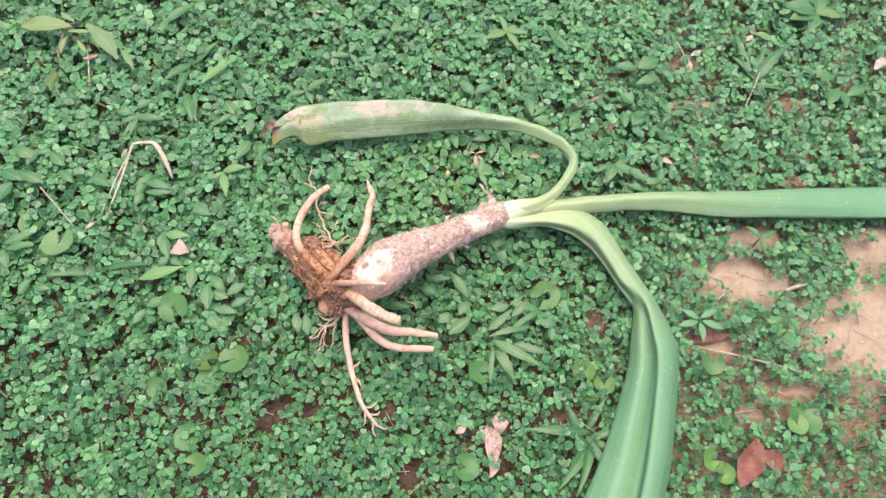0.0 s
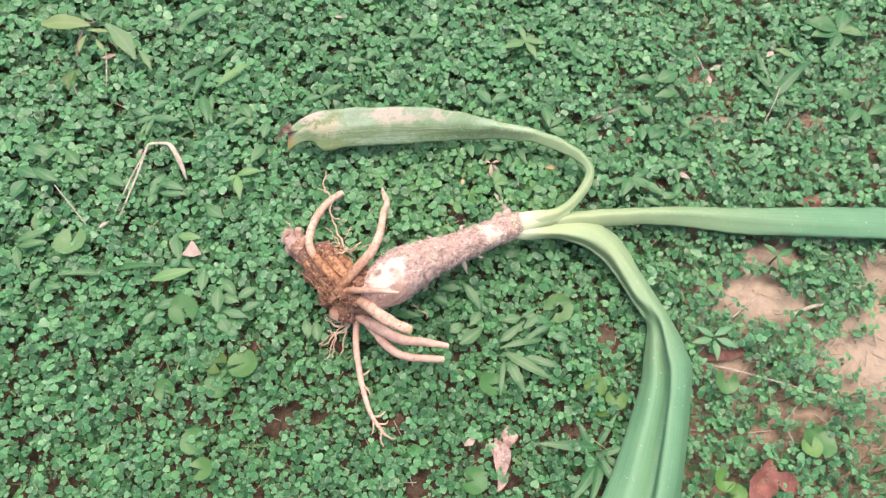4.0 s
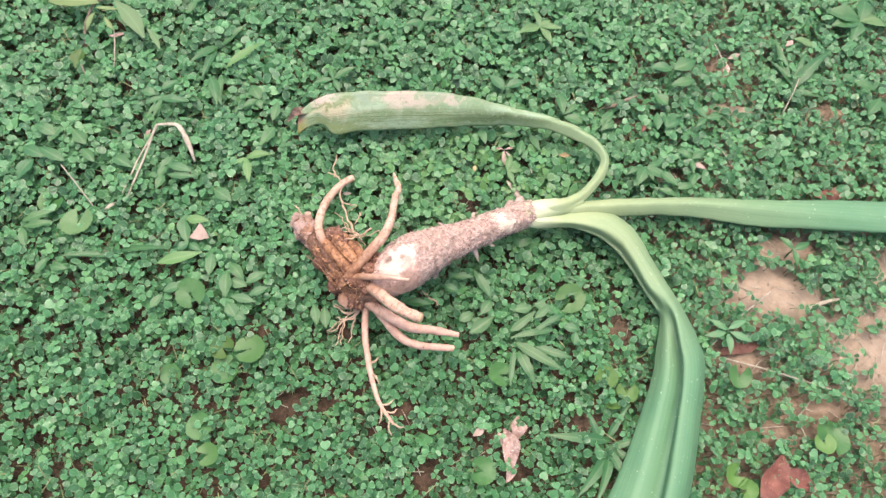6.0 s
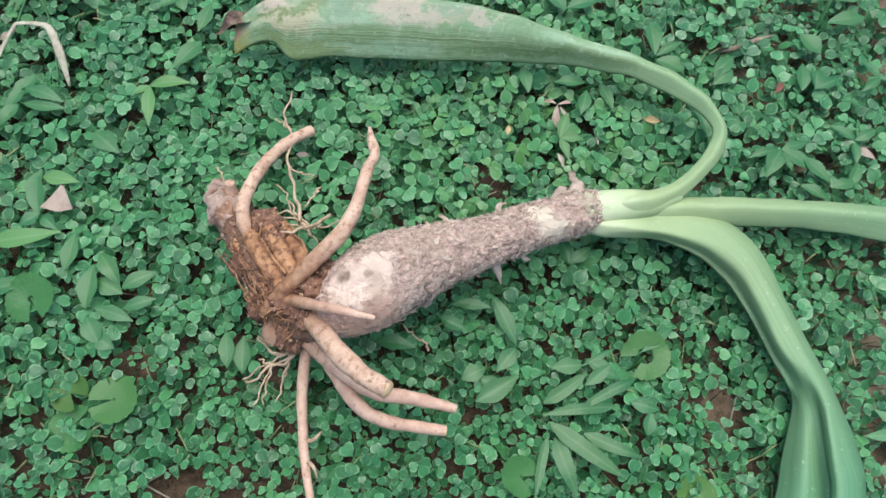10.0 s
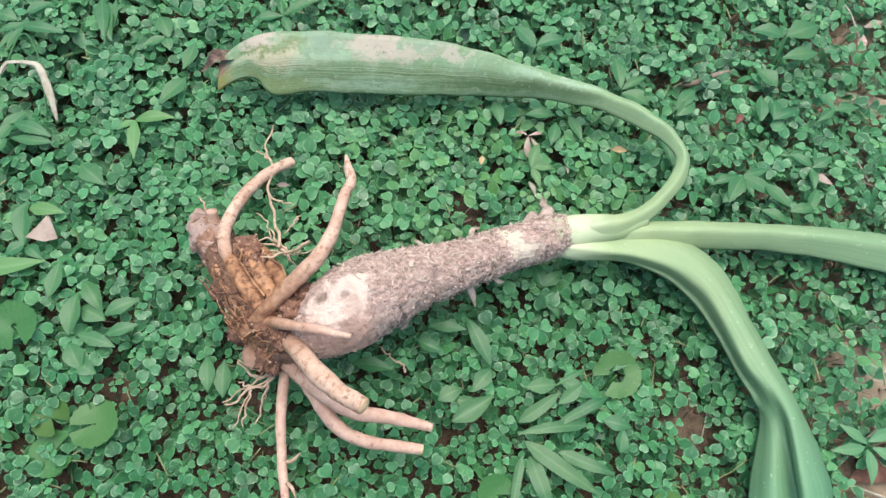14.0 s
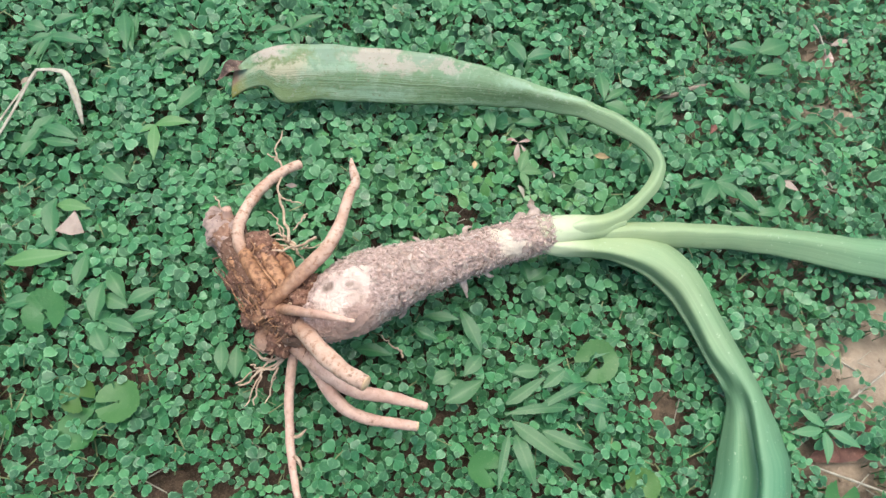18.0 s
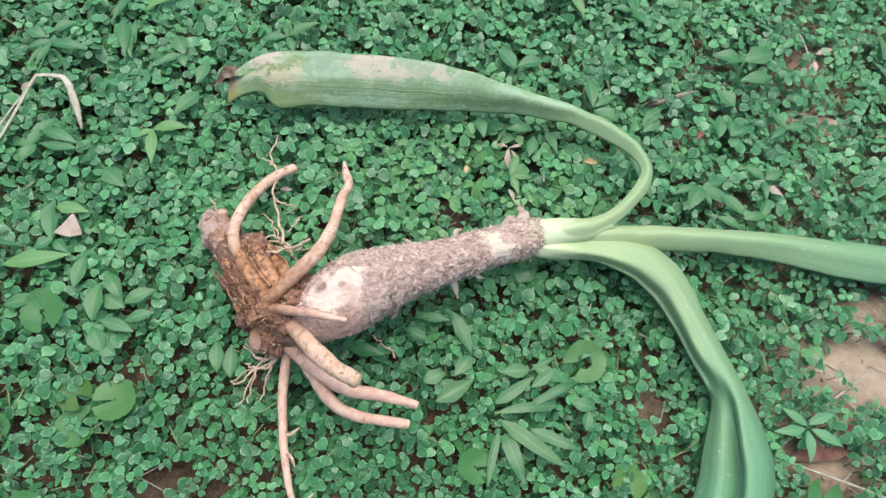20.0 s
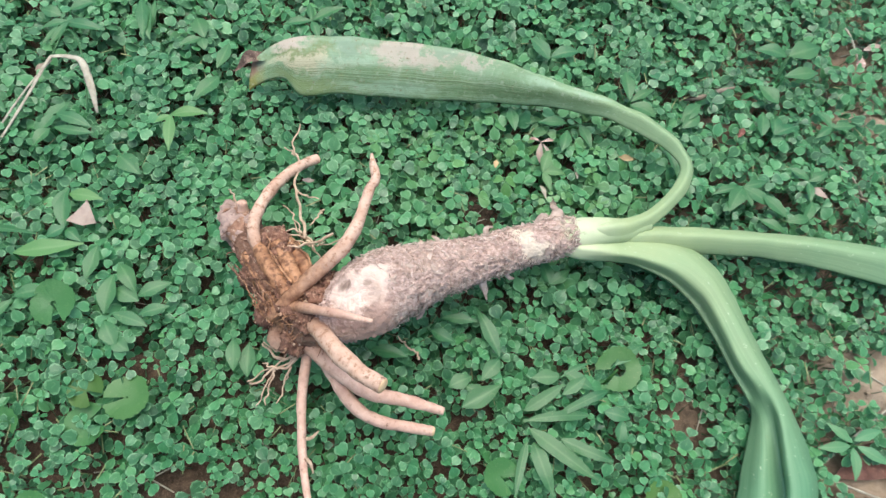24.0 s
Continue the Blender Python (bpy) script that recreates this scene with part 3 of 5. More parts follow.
# ---- clover mat ----
def clover():
    """Trifoliate leaves, each of three notched leaflets on a thin stalk."""
    edge = [(0.08, 0.10), (0.30, 0.39), (0.62, 0.56), (0.90, 0.46), (1.0, 0.21)]
    mids = [(0.36, 0.0), (0.66, 0.0), (0.93, 0.0)]
    let = np.array([*edge, *[(a, -b) for a, b in edge], *mids])
    tri = []
    for s in (0, 5):
        e0, e1, e2, e3, e4 = range(s, s + 5)
        half = [(-1, 10, e0), (e0, 10, e1), (10, 11, e1), (e1, 11, e2), (11, 12, e2), (e2, 12, e3), (e3, 12, e4)]
        tri += [t[::-1] for t in half] if s == 0 else half
    nl = len(let)
    face = []
    for leaflet in range(3):
        for t in tri:
            face.append([0 if q == -1 else 1 + leaflet * nl + q for q in t])
    base = 1 + 3 * nl
    face += [(0, base, base + 1), (0, base + 1, base + 2), (0, base + 2, base)]
    face = np.array(face)
    rng = np.random.default_rng(4)
    step = 0.0073
    spots = []
    for gx in np.arange(-1.30, 1.46, step):
        for gy in np.arange(-0.66, 1.46, step):
            out = max(abs(gx - 0.08) - 0.80, abs(gy - 0.4) - 0.50)
            if out > 0 and rng.uniform() > 0.70 * (1 - out / 0.56 + 0.5 * noise.noise(Vector((gx * 4, gy * 4, 9)))) ** 2:
                continue
            x, y = gx + rng.uniform(-0.6, 0.6) * step, gy + rng.uniform(-0.6, 0.6) * step
            keep = 1.0 - (1.0 if math.hypot(x - 0.5, y - 0.29) < 0.2 else 0.75) * bareness(x, y)
            patch = 0.5 + 0.5 * noise.noise(Vector((x * 16, y * 16, 2)))
            keep *= 0.76 + 0.50 * patch
            keep *= 0.88 + 0.12 * min(1.0, max(0.0, (y - 0.16) / 0.15))
            keep *= 1.0 - 0.16 * min(1.0, max(0.0, (x - 0.28) / 0.25))
            if rng.uniform() < keep:
                spots.append((x, y, patch))
    n = len(spots)
    s = np.array(spots)
    gz = np.array([ground_z(x, y) for x, y, _ in spots])
    size = rng.uniform(0.0046, 0.0098, n) * (0.85 + 0.25 * s[:, 2]) * np.where(s[:, 0] > 0.3, 0.92, 1.0) * np.clip(0.86 + (s[:, 1] - 0.14) * 0.9, 0.86, 1.08)
    lift = 0.003 + 0.038 * rng.uniform(0, 1, n) ** 0.85 * (0.75 + 0.35 * s[:, 2])
    turn = rng.uniform(0, math.tau, n)
    pts = np.zeros((n, base + 3, 3))
    wild = np.clip(0.44 - (s[:, 1] - 0.14) * 0.7, 0.31, 0.44)
    roll, pitch = rng.normal(0, 1, n) * wild, rng.normal(0.0, 1, n) * wild
    for leaflet in range(3):
        spread = turn + (leaflet - 1) * math.radians(110) + rng.normal(0, 0.36, n)
        fold = rng.uniform(-0.10, 0.42, n)[:, None]
        dip = rng.uniform(-0.55, 0.35, n)[:, None]
        sc = (size * rng.uniform(0.72, 1.16, n))[:, None]
        u, v = let[None, :, 0] * sc + 0.0006, let[None, :, 1] * sc * rng.uniform(0.85, 1.08, n)[:, None]
        c, sn = np.cos(spread)[:, None], np.sin(spread)[:, None]
        sl = slice(1 + leaflet * nl, 1 + (leaflet + 1) * nl)
        pts[:, sl, 0], pts[:, sl, 1] = u * c - v * sn, u * sn + v * c
        pts[:, sl, 2] = np.abs(v) * fold + u * dip - (u * u / sc) * 0.25
    pts[:, :, 2] += pts[:, :, 0] * pitch[:, None] + pts[:, :, 1] * roll[:, None]
    foot = rng.normal(0, 0.005, (n, 2))
    for j in range(3):
        pts[:, base + j, 0] = foot[:, 0] + 0.0006 * math.cos(2.1 * j)
        pts[:, base + j, 1] = foot[:, 1] + 0.0006 * math.sin(2.1 * j)
        pts[:, base + j, 2] = -lift - 0.002
    pts[:, :, 0] += s[:, 0, None]
    pts[:, :, 1] += s[:, 1, None]
    pts[:, :, 2] += (gz + lift)[:, None]
    top = pts[:, :base, 2].max(1)
    pts[:, :, 2] -= np.maximum(0, top - 0.017)[:, None]
    f = (face[None] + (np.arange(n) * (base + 3))[:, None, None]).reshape(-1, 3)
    # the leaves round the roots and between stem and leaf stand singly
    inside = ((np.abs(s[:, 0] - 0.03) < 0.11) & (np.abs(s[:, 1] - 0.42) < 0.035)) | ((np.abs(s[:, 0] - 0.0) < 0.07) & (np.abs(s[:, 1] - 0.17) < 0.025))
    order = np.argsort(~inside, kind="stable")
    pts, single = pts[order], min(300, int(inside.sum()))
    near, pts = pts[:single], pts[single:]
    n -= single
    f = f[: n * len(face)]
    mat = stuff("clover_mat", pts.reshape(-1, 3), f, CLOVER, "dense mat of small green three-leaved clover over soil", "clover")
    rim = mat.data.attributes.new("rim", "FLOAT", "POINT")
    one = np.array([0.3] + ([0.6, 1, 1, 1, 1] * 2 + [0, 0, 0.55]) * 3 + [0.5] * 3, dtype=np.float32)
    rim.data.foreach_set("value", np.tile(one, n))
    for leaf in near:
        me = bpy.data.meshes.new("leaf")
        me.from_pydata((leaf - leaf[0]).tolist(), [], face.tolist())
        me.materials.append(CLOVER)
        me.shade_smooth()
        me.attributes.new("rim", "FLOAT", "POINT").data.foreach_set("value", one)
        ob = new("leaf", me)
        ob.parent, ob.location = mat, leaf[0]


clover()


def litter():
    """Soil crumbs and bits of straw lying between the leaves."""
    rng = np.random.default_rng(9)
    cube = np.array([(-1, -1, -1), (1, -1, -1), (1, 1, -1), (-1, 1, -1), (-1, -1, 1), (1, -1, 1), (1, 1, 1), (-1, 1, 1)]) * 0.5
    quads = np.array([(0, 3, 2, 1), (4, 5, 6, 7), (0, 1, 5, 4), (1, 2, 6, 5), (2, 3, 7, 6), (3, 0, 4, 7)])
    for name, count, material, label, category in (("soil_crumbs", 1500, SOIL, "scattered small brown soil crumbs", "soil"),
                                                   ("straw_bits", 640, STRAW, "scattered bits of dry pale straw on the soil", "straw"),
                                                   ("clover_runners", 3200, RUNNER, "thin pale green clover runners under the leaves", "clover")):
        v = []
        while len(v) < count:
            x, y = rng.uniform(-0.6, 0.8), rng.uniform(0.0, 0.8)
            bare = bareness(x, y)
            if name == "clover_runners":
                if rng.uniform() < bare * 0.9:
                    continue
            elif rng.uniform() > 0.12 + bare + (0.25 if x > 0.3 else 0):
                continue
            if name == "soil_crumbs" and bare > 0.3 and x > 0.33 and rng.uniform() < 0.85:
                continue
            size = rng.uniform(0.0008, 0.0036, 3) * (1, 1, 0.5) if name == "soil_crumbs" else np.array([rng.uniform(0.006, 0.020 if name == "clover_runners" else 0.034), rng.uniform(0.0005, 0.0011), 0.0005])
            c = cube * size + (rng.normal(0, 0.12, (8, 3)) * size if name == "soil_crumbs" else 0)
            a = rng.uniform(0, math.tau)
            r = np.array([[math.cos(a), -math.sin(a), 0], [math.sin(a), math.cos(a), 0], [0, 0, 1]])
            c = c @ r.T
            lift = size[2] * 0.3 + {"soil_crumbs": 0.0, "straw_bits": rng.uniform(0.0, 0.006), "clover_runners": rng.uniform(0.004, 0.030)}[name]
            c[:, 2] += (c[:, 0] * rng.normal(0, 0.2) if name != "soil_crumbs" else 0)
            v.append(c + (x, y, ground_z(x, y) + lift))
        f = (quads[None] + (np.arange(count) * 8)[:, None, None]).reshape(-1, 4)
        stuff(name, np.concatenate(v), f, material, label, category)


litter()

# ---- the uprooted plant ----
plant = thing("uprooted_plant", (0.0, 0.28, 0.0), "uprooted bulb plant with thick roots and strap leaves on clover", "plant")
STEM_LINE = [(-0.046, 0.250, 0.060), (-0.041, 0.254, 0.061), (-0.030, 0.262, 0.064), (-0.016, 0.274, 0.066), (0.0, 0.288, 0.064), (0.028, 0.306, 0.058), (0.057, 0.322, 0.052), (0.088, 0.340, 0.047), (0.120, 0.355, 0.046), (0.134, 0.359, 0.047)]
STEM_RAD = [0.0060, 0.0145, 0.0208, 0.0262, 0.0258, 0.0205, 0.0163, 0.0152, 0.0144, 0.0098]
stem_mesh = tube(STEM_LINE, STEM_RAD, 340, 130, 0.05, 60)
stem_mesh.normal_update()
for v in stem_mesh.verts:
    q = v.co
    clean = min((q - Vector((-0.014, 0.265, 0.080))).length / 0.033, (q - Vector((0.097, 0.338, 0.058))).length / 0.011, 1.0) ** 3
    crust = noise.noise(q * 130) + 0.8 * abs(noise.noise(q * 260 + Vector((3, 0, 0)))) + 0.8 * noise.noise(q * 380) + 0.7 * noise.noise(q * 720) - 0.9 * max(0.0, noise.noise(q * 310 + Vector((0, 0, 5))) - 0.25) * 4
    v.co += v.normal * (0.0013 * crust + 0.0009 * max(0, noise.noise(q * 55)) + 0.0011 * max(0, 0.25 - abs(noise.noise(q * 95 + Vector((0, 7, 0))))) / 0.25) * (0.03 + 0.97 * clean)
stem = part("stem", stem_mesh, BARK, plant, "grey-brown fibrous stem with two peeled cream patches")


def fibres(count, seed):
    """Loose flakes and strands of bark standing off the stem."""
    bm = bmesh.new()
    rng = random.Random(seed)
    line, rad = glide(STEM_LINE, 120), glide_num(STEM_RAD, 120)
    for _ in range(count):
        k = int(44 + 70 * rng.random() ** 0.85)
        way = (line[k + 1] - line[k - 1]).normalized()
        side = way.cross(Vector((0, 0, 1))).normalized()
        over = side.cross(way)
        a = (rng.uniform(-1.2, 1.2) if rng.random() < 0.3 else rng.choice((-1, 1)) * rng.uniform(0.9, 2.4)) + math.pi / 2
        out = side * math.cos(a) + over * math.sin(a)
        p = line[k] + out * rad[k] * 0.985
        if (p - Vector((-0.012, 0.271, 0.09))).length < 0.016 or (p - Vector((0.097, 0.339, 0.06))).length < 0.0115:
            continue
        lean = (way * rng.uniform(-1, 1) + out.cross(way) * rng.uniform(-1, 1)).normalized()
        length, width = rng.uniform(0.0018, 0.0085), rng.choice((0.0003, 0.0004, 0.0006, 0.0014)) * rng.uniform(0.6, 1.3)
        across = out.cross(lean)
        lift = rng.choice((0.0, 0.02, 0.25)) * rng.random() if abs(a - math.pi / 2) < 1.0 else rng.uniform(0.0, 0.75)
        curl = rng.uniform(-0.15, 0.15) * length
        vs = []
        for j in range(5):
            u = j / 4 - 0.5
            c = p + lean * length * u + across * curl * (4 * u * u - 0.3) + out * (0.0002 + length * lift * max(0, u))
            w = width * (0.5, 1.0, 1.0, 0.8, 0.3)[j]
            vs.append((bm.verts.new(c - across * w), bm.verts.new(c + out * 0.0005), bm.verts.new(c + across * w)))
        for u, w in zip(vs, vs[1:]):
            bm.faces.new((u[0], u[1], w[1], w[0]))
            bm.faces.new((u[1], u[2], w[2], w[1]))
    return bm


tagged(part("bark_fibre", fibres(900, 3), FIBRE, plant, "shaggy loose bark fibres"), kind="stuff")
SHRED = crumb_material("bark_shred", [(0.0, (0.17, 0.112, 0.090)), (0.3, (0.40, 0.295, 0.255)), (0.8, (0.56, 0.44, 0.385)), (1.0, (0.70, 0.58, 0.52))])


def shreds(count, seed):
    """Short curled shreds and crumbs of bark lying on the skin of the stem."""
    bm = bmesh.new()
    r = random.Random(seed)
    line, rad = glide(STEM_LINE, 160), glide_num(STEM_RAD, 160)
    for _ in range(count):
        k = int(60 + 92 * r.random() ** 0.9)
        way = (line[k + 1] - line[k - 1]).normalized()
        side = way.cross(Vector((0, 0, 1))).normalized()
        over = side.cross(way)
        a = r.uniform(-0.5, math.pi + 0.5)
        out = side * math.cos(a) + over * math.sin(a)
        p = line[k] + out * rad[k]
        if (p - Vector((-0.018, 0.272, 0.09))).length < 0.019 or (p - Vector((0.097, 0.339, 0.06))).length < 0.0115:
            continue
        p += out * (0.0006 + 0.0009 * r.random())
        lean = (way * r.uniform(-0.8, 1) + out.cross(way) * r.uniform(-1, 1)).normalized()
        across = out.cross(lean)
        length, width, curl = r.uniform(0.0010, 0.0050), r.uniform(0.00015, 0.00045), r.uniform(-0.16, 0.16)
        rows = []
        for j in range(4):
            u = j / 3 - 0.5
            c = p + lean * length * u + across * curl * length * 4 * u * u + out * (0.0007 * r.random() - 0.0011 * abs(u))
            w = width * (0.5, 1.0, 0.9, 0.35)[j]
            rows.append((bm.verts.new(c - across * w - out * 0.0003), bm.verts.new(c + out * w * 0.5), bm.verts.new(c + across * w - out * 0.0003)))
        for u, w in zip(rows, rows[1:]):
            bm.faces.new((u[0], u[1], w[1], w[0]))
            bm.faces.new((u[1], u[2], w[2], w[1]))
    return bm


tagged(part("bark_shred", shreds(800, 17), SHRED, plant, "grey and dark brown curled shreds of bark"), kind="stuff")
for k, (pts, rad) in enumerate((([(0.020, 0.290, 0.043), (0.024, 0.281, 0.038), (0.021, 0.276, 0.034)], [0.003, 0.0024, 0.0008]),
                                ([(0.064, 0.311, 0.043), (0.067, 0.305, 0.038), (0.070, 0.300, 0.032)], [0.0034, 0.0024, 0.0006]),
                                ([(0.112, 0.366, 0.047), (0.114, 0.374, 0.048), (0.109, 0.381, 0.043)], [0.0050, 0.0044, 0.0012]),
                                ([(0.100, 0.357, 0.048), (0.103, 0.366, 0.049), (0.107, 0.372, 0.044)], [0.0046, 0.0044, 0.0016]),
                                ([(0.030, 0.325, 0.055), (0.027, 0.333, 0.052), (0.022, 0.336, 0.05)], [0.002, 0.0018, 0.0007]),
                                ([(0.078, 0.322, 0.043), (0.083, 0.318, 0.040), (0.088, 0.319, 0.036)], [0.0028, 0.0022, 0.0006]),
                                ([(0.062, 0.342, 0.052), (0.061, 0.348, 0.052), (0.066, 0.352, 0.049)], [0.0024, 0.0020, 0.0007]))):
    part("bark_flake", tube(pts, rad, 10, 7, 0.4, 200, 0.35), FIBRE, plant, "loose curled flake of bark")

rhizome_mesh = tube([(-0.131, 0.339, 0.020), (-0.119, 0.326, 0.026), (-0.092, 0.296, 0.038), (-0.066, 0.268, 0.046), (-0.045, 0.256, 0.054), (-0.026, 0.264, 0.06)],
                    [0.0105, 0.0135, 0.0145, 0.016, 0.0165, 0.0080], 90, 40, 0.22, 70)
rhizome_mesh.normal_update()
for v in rhizome_mesh.verts:
    v.co += v.normal * 0.0016 * (noise.noise(v.co * 170) + 0.6 * noise.noise(v.co * 420))
rhizome = part("rhizome", rhizome_mesh, RHIZOME, plant, "lumpy brown rootstock with soil on it")
broken = tube([(-0.1385, 0.3465, 0.0175), (-0.132, 0.340, 0.020), (-0.122, 0.329, 0.025), (-0.110, 0.316, 0.031)], [0.0060, 0.0105, 0.0136, 0.0125], 40, 40, 0.38, 90)
broken.normal_update()
for v in broken.verts:
    v.co += v.normal * (0.0022 * noise.noise(v.co * 130) + 0.0012 * noise.noise(v.co * 330))
part("broken_end", broken, HUSK, plant, "greyish broken end of the rootstock")
part("root_nub", tube([(-0.062, 0.258, 0.040), (-0.069, 0.247, 0.036), (-0.073, 0.241, 0.033)], [0.0120, 0.0115, 0.0085], 22, 24, 0.15, 90), ROOT_PINK, plant, "rounded pinkish nub of a root")
rng = random.Random(11)
clods = []
for x, y, z, r in ((-0.088, 0.312, 0.047, 0.0115), (-0.078, 0.300, 0.055, 0.0095), (-0.060, 0.262, 0.062, 0.0125), (-0.050, 0.254, 0.068, 0.0095), (-0.068, 0.274, 0.058, 0.0105),
                   (-0.046, 0.268, 0.072, 0.009), (-0.098, 0.286, 0.038, 0.010), (-0.080, 0.262, 0.040, 0.0115), (-0.058, 0.244, 0.046, 0.0105), (-0.042, 0.281, 0.070, 0.0075)):
    bm = bmesh.new()
    bmesh.ops.create_icosphere(bm, subdivisions=4, radius=r)
    for v in bm.verts:
        d = v.co.normalized()
        v.co *= 1 + 0.34 * noise.noise(v.co * 190 + Vector((x * 900, 0, 0))) + 0.30 * noise.noise(v.co * 480)
        v.co.z *= 0.8
    bmesh.ops.translate(bm, verts=bm.verts, vec=(x, y, z))
    part("soil_clod", bm, CLOD, plant, "crumbly red-brown soil caught between the roots")


def root(points, radii, material, label, cut=False, n=60, rough=0.17):
    ob = part("root", tube(points, radii, n, 16, rough, 85, seed=points[0][0] * 77), material, plant, label)
    if cut:
        a, b = Vector(points[-1]), Vector(points[-2])
        way = (a - b).normalized()
        part("cut_face", tube([a - way * 0.0006, a + way * 0.0004, a + way * 0.0011], [radii[-1] * 0.97, radii[-1] * 0.93, radii[-1] * 0.6], 5, 16, 0.05, 200), CUT, ob, "pale cut root end")
    return ob


root([(-0.090, 0.297, 0.048), (-0.103, 0.312, 0.050), (-0.107, 0.332, 0.046), (-0.103, 0.356, 0.040), (-0.094, 0.377, 0.034), (-0.083, 0.392, 0.028), (-0.077, 0.397, 0.026)],
     [0.0048, 0.0046, 0.0044, 0.0044, 0.0042, 0.0040, 0.0038], ROOT, "thick cream root curving up from the rootstock", True)
root([(-0.077, 0.254, 0.056), (-0.062, 0.268, 0.072), (-0.051, 0.280, 0.081), (-0.035, 0.299, 0.090), (-0.028, 0.319, 0.092), (-0.0255, 0.343, 0.092), (-0.0225, 0.352, 0.093), (-0.026, 0.362, 0.094), (-0.0285, 0.370, 0.095)],
     [0.0046, 0.0050, 0.0052, 0.0048, 0.0040, 0.0037, 0.0034, 0.0026, 0.0009], ROOT, "thick cream root tapering to a point")
root([(-0.064, 0.262, 0.064), (-0.050, 0.257, 0.080), (-0.027, 0.252, 0.095), (-0.006, 0.249, 0.101)], [0.0040, 0.0036, 0.0028, 0.0016], ROOT_PINK, "short thin root lying across the bulb")
root([(-0.052, 0.258, 0.062), (-0.030, 0.235, 0.083), (-0.008, 0.218, 0.094), (0.007, 0.211, 0.099)], [0.0058, 0.0061, 0.0057, 0.0050], ROOT, "stout cream root with a blunt cut end", True)
root([(-0.060, 0.250, 0.045), (-0.030, 0.229, 0.050), (-0.003, 0.216, 0.050), (0.025, 0.215, 0.045), (0.049, 0.213, 0.040)], [0.0052, 0.0056, 0.0050, 0.0042, 0.0028], ROOT_PINK, "long pinkish-cream root reaching outwards")
root([(-0.040, 0.237, 0.042), (-0.013, 0.208, 0.042), (0.006, 0.200, 0.040), (0.025, 0.199, 0.039), (0.044, 0.199, 0.038)], [0.0044, 0.0046, 0.0042, 0.0038, 0.0034], ROOT_PINK, "long curved pinkish-cream root", True)
long_root = root([(-0.050, 0.246, 0.042), (-0.049, 0.216, 0.030), (-0.045, 0.192, 0.025), (-0.039, 0.168, 0.023), (-0.029, 0.142, 0.022), (-0.013, 0.121, 0.022)],
                 [0.0036, 0.0035, 0.0032, 0.0028, 0.0022, 0.0013], ROOT_PINK, "long thin root ending in a fork of rootlets", n=50)
for pts, r in (([(-0.042, 0.183, 0.024), (-0.037, 0.184, 0.024), (-0.033, 0.190, 0.021)], 0.0014), ([(-0.040, 0.172, 0.024), (-0.034, 0.168, 0.023), (-0.031, 0.162, 0.02)], 0.0013),
               ([(-0.028, 0.140, 0.022), (-0.020, 0.141, 0.021), (-0.014, 0.147, 0.019)], 0.0012), ([(-0.022, 0.133, 0.022), (-0.014, 0.133, 0.021), (-0.011, 0.137, 0.02)], 0.0011),
               ([(-0.027, 0.139, 0.022), (-0.026, 0.128, 0.021), (-0.028, 0.121, 0.019)], 0.0011), ([(-0.016, 0.124, 0.022), (-0.008, 0.119, 0.021), (-0.002, 0.119, 0.019)], 0.0010),
               ([(-0.017, 0.126, 0.022), (-0.018, 0.117, 0.021), (-0.014, 0.110, 0.018)], 0.0010)):
    part("rootlet", tube(pts, [r, r * 0.9, r * 0.4], 10, 7, 0.2, 300), ROOTLET, long_root)
for pts, rad in (([(-0.100, 0.308, 0.048), (-0.087, 0.290, 0.057), (-0.068, 0.269, 0.064)], [0.0044, 0.0060, 0.0050]),
                 ([(-0.089, 0.312, 0.050), (-0.075, 0.295, 0.060), (-0.058, 0.274, 0.066)], [0.0040, 0.0058, 0.0050]),
                 ([(-0.079, 0.315, 0.046), (-0.067, 0.300, 0.056), (-0.053, 0.281, 0.065)], [0.0034, 0.0054, 0.0048]),
                 ([(-0.108, 0.301, 0.042), (-0.092, 0.281, 0.049), (-0.069, 0.260, 0.058)], [0.0036, 0.0040, 0.0040]),
                 ([(-0.100, 0.286, 0.034), (-0.084, 0.266, 0.041), (-0.064, 0.250, 0.050)], [0.0038, 0.0042, 0.0044])):
    root(pts, rad, ROOT_ORANGE, "short orange-brown root pressed to the rootstock", rough=0.2)
root([(-0.118, 0.330, 0.026), (-0.12, 0.337, 0.034), (-0.121, 0.342, 0.042)], [0.0042, 0.0040, 0.0037], ROOT_PINK, "small pale stub of a root", n=14)
root([(-0.098, 0.294, 0.034), (-0.111, 0.305, 0.034), (-0.119, 0.311, 0.03)], [0.0050, 0.0048, 0.0044], ROOT_PINK, "short pinkish stump of a root", n=14)

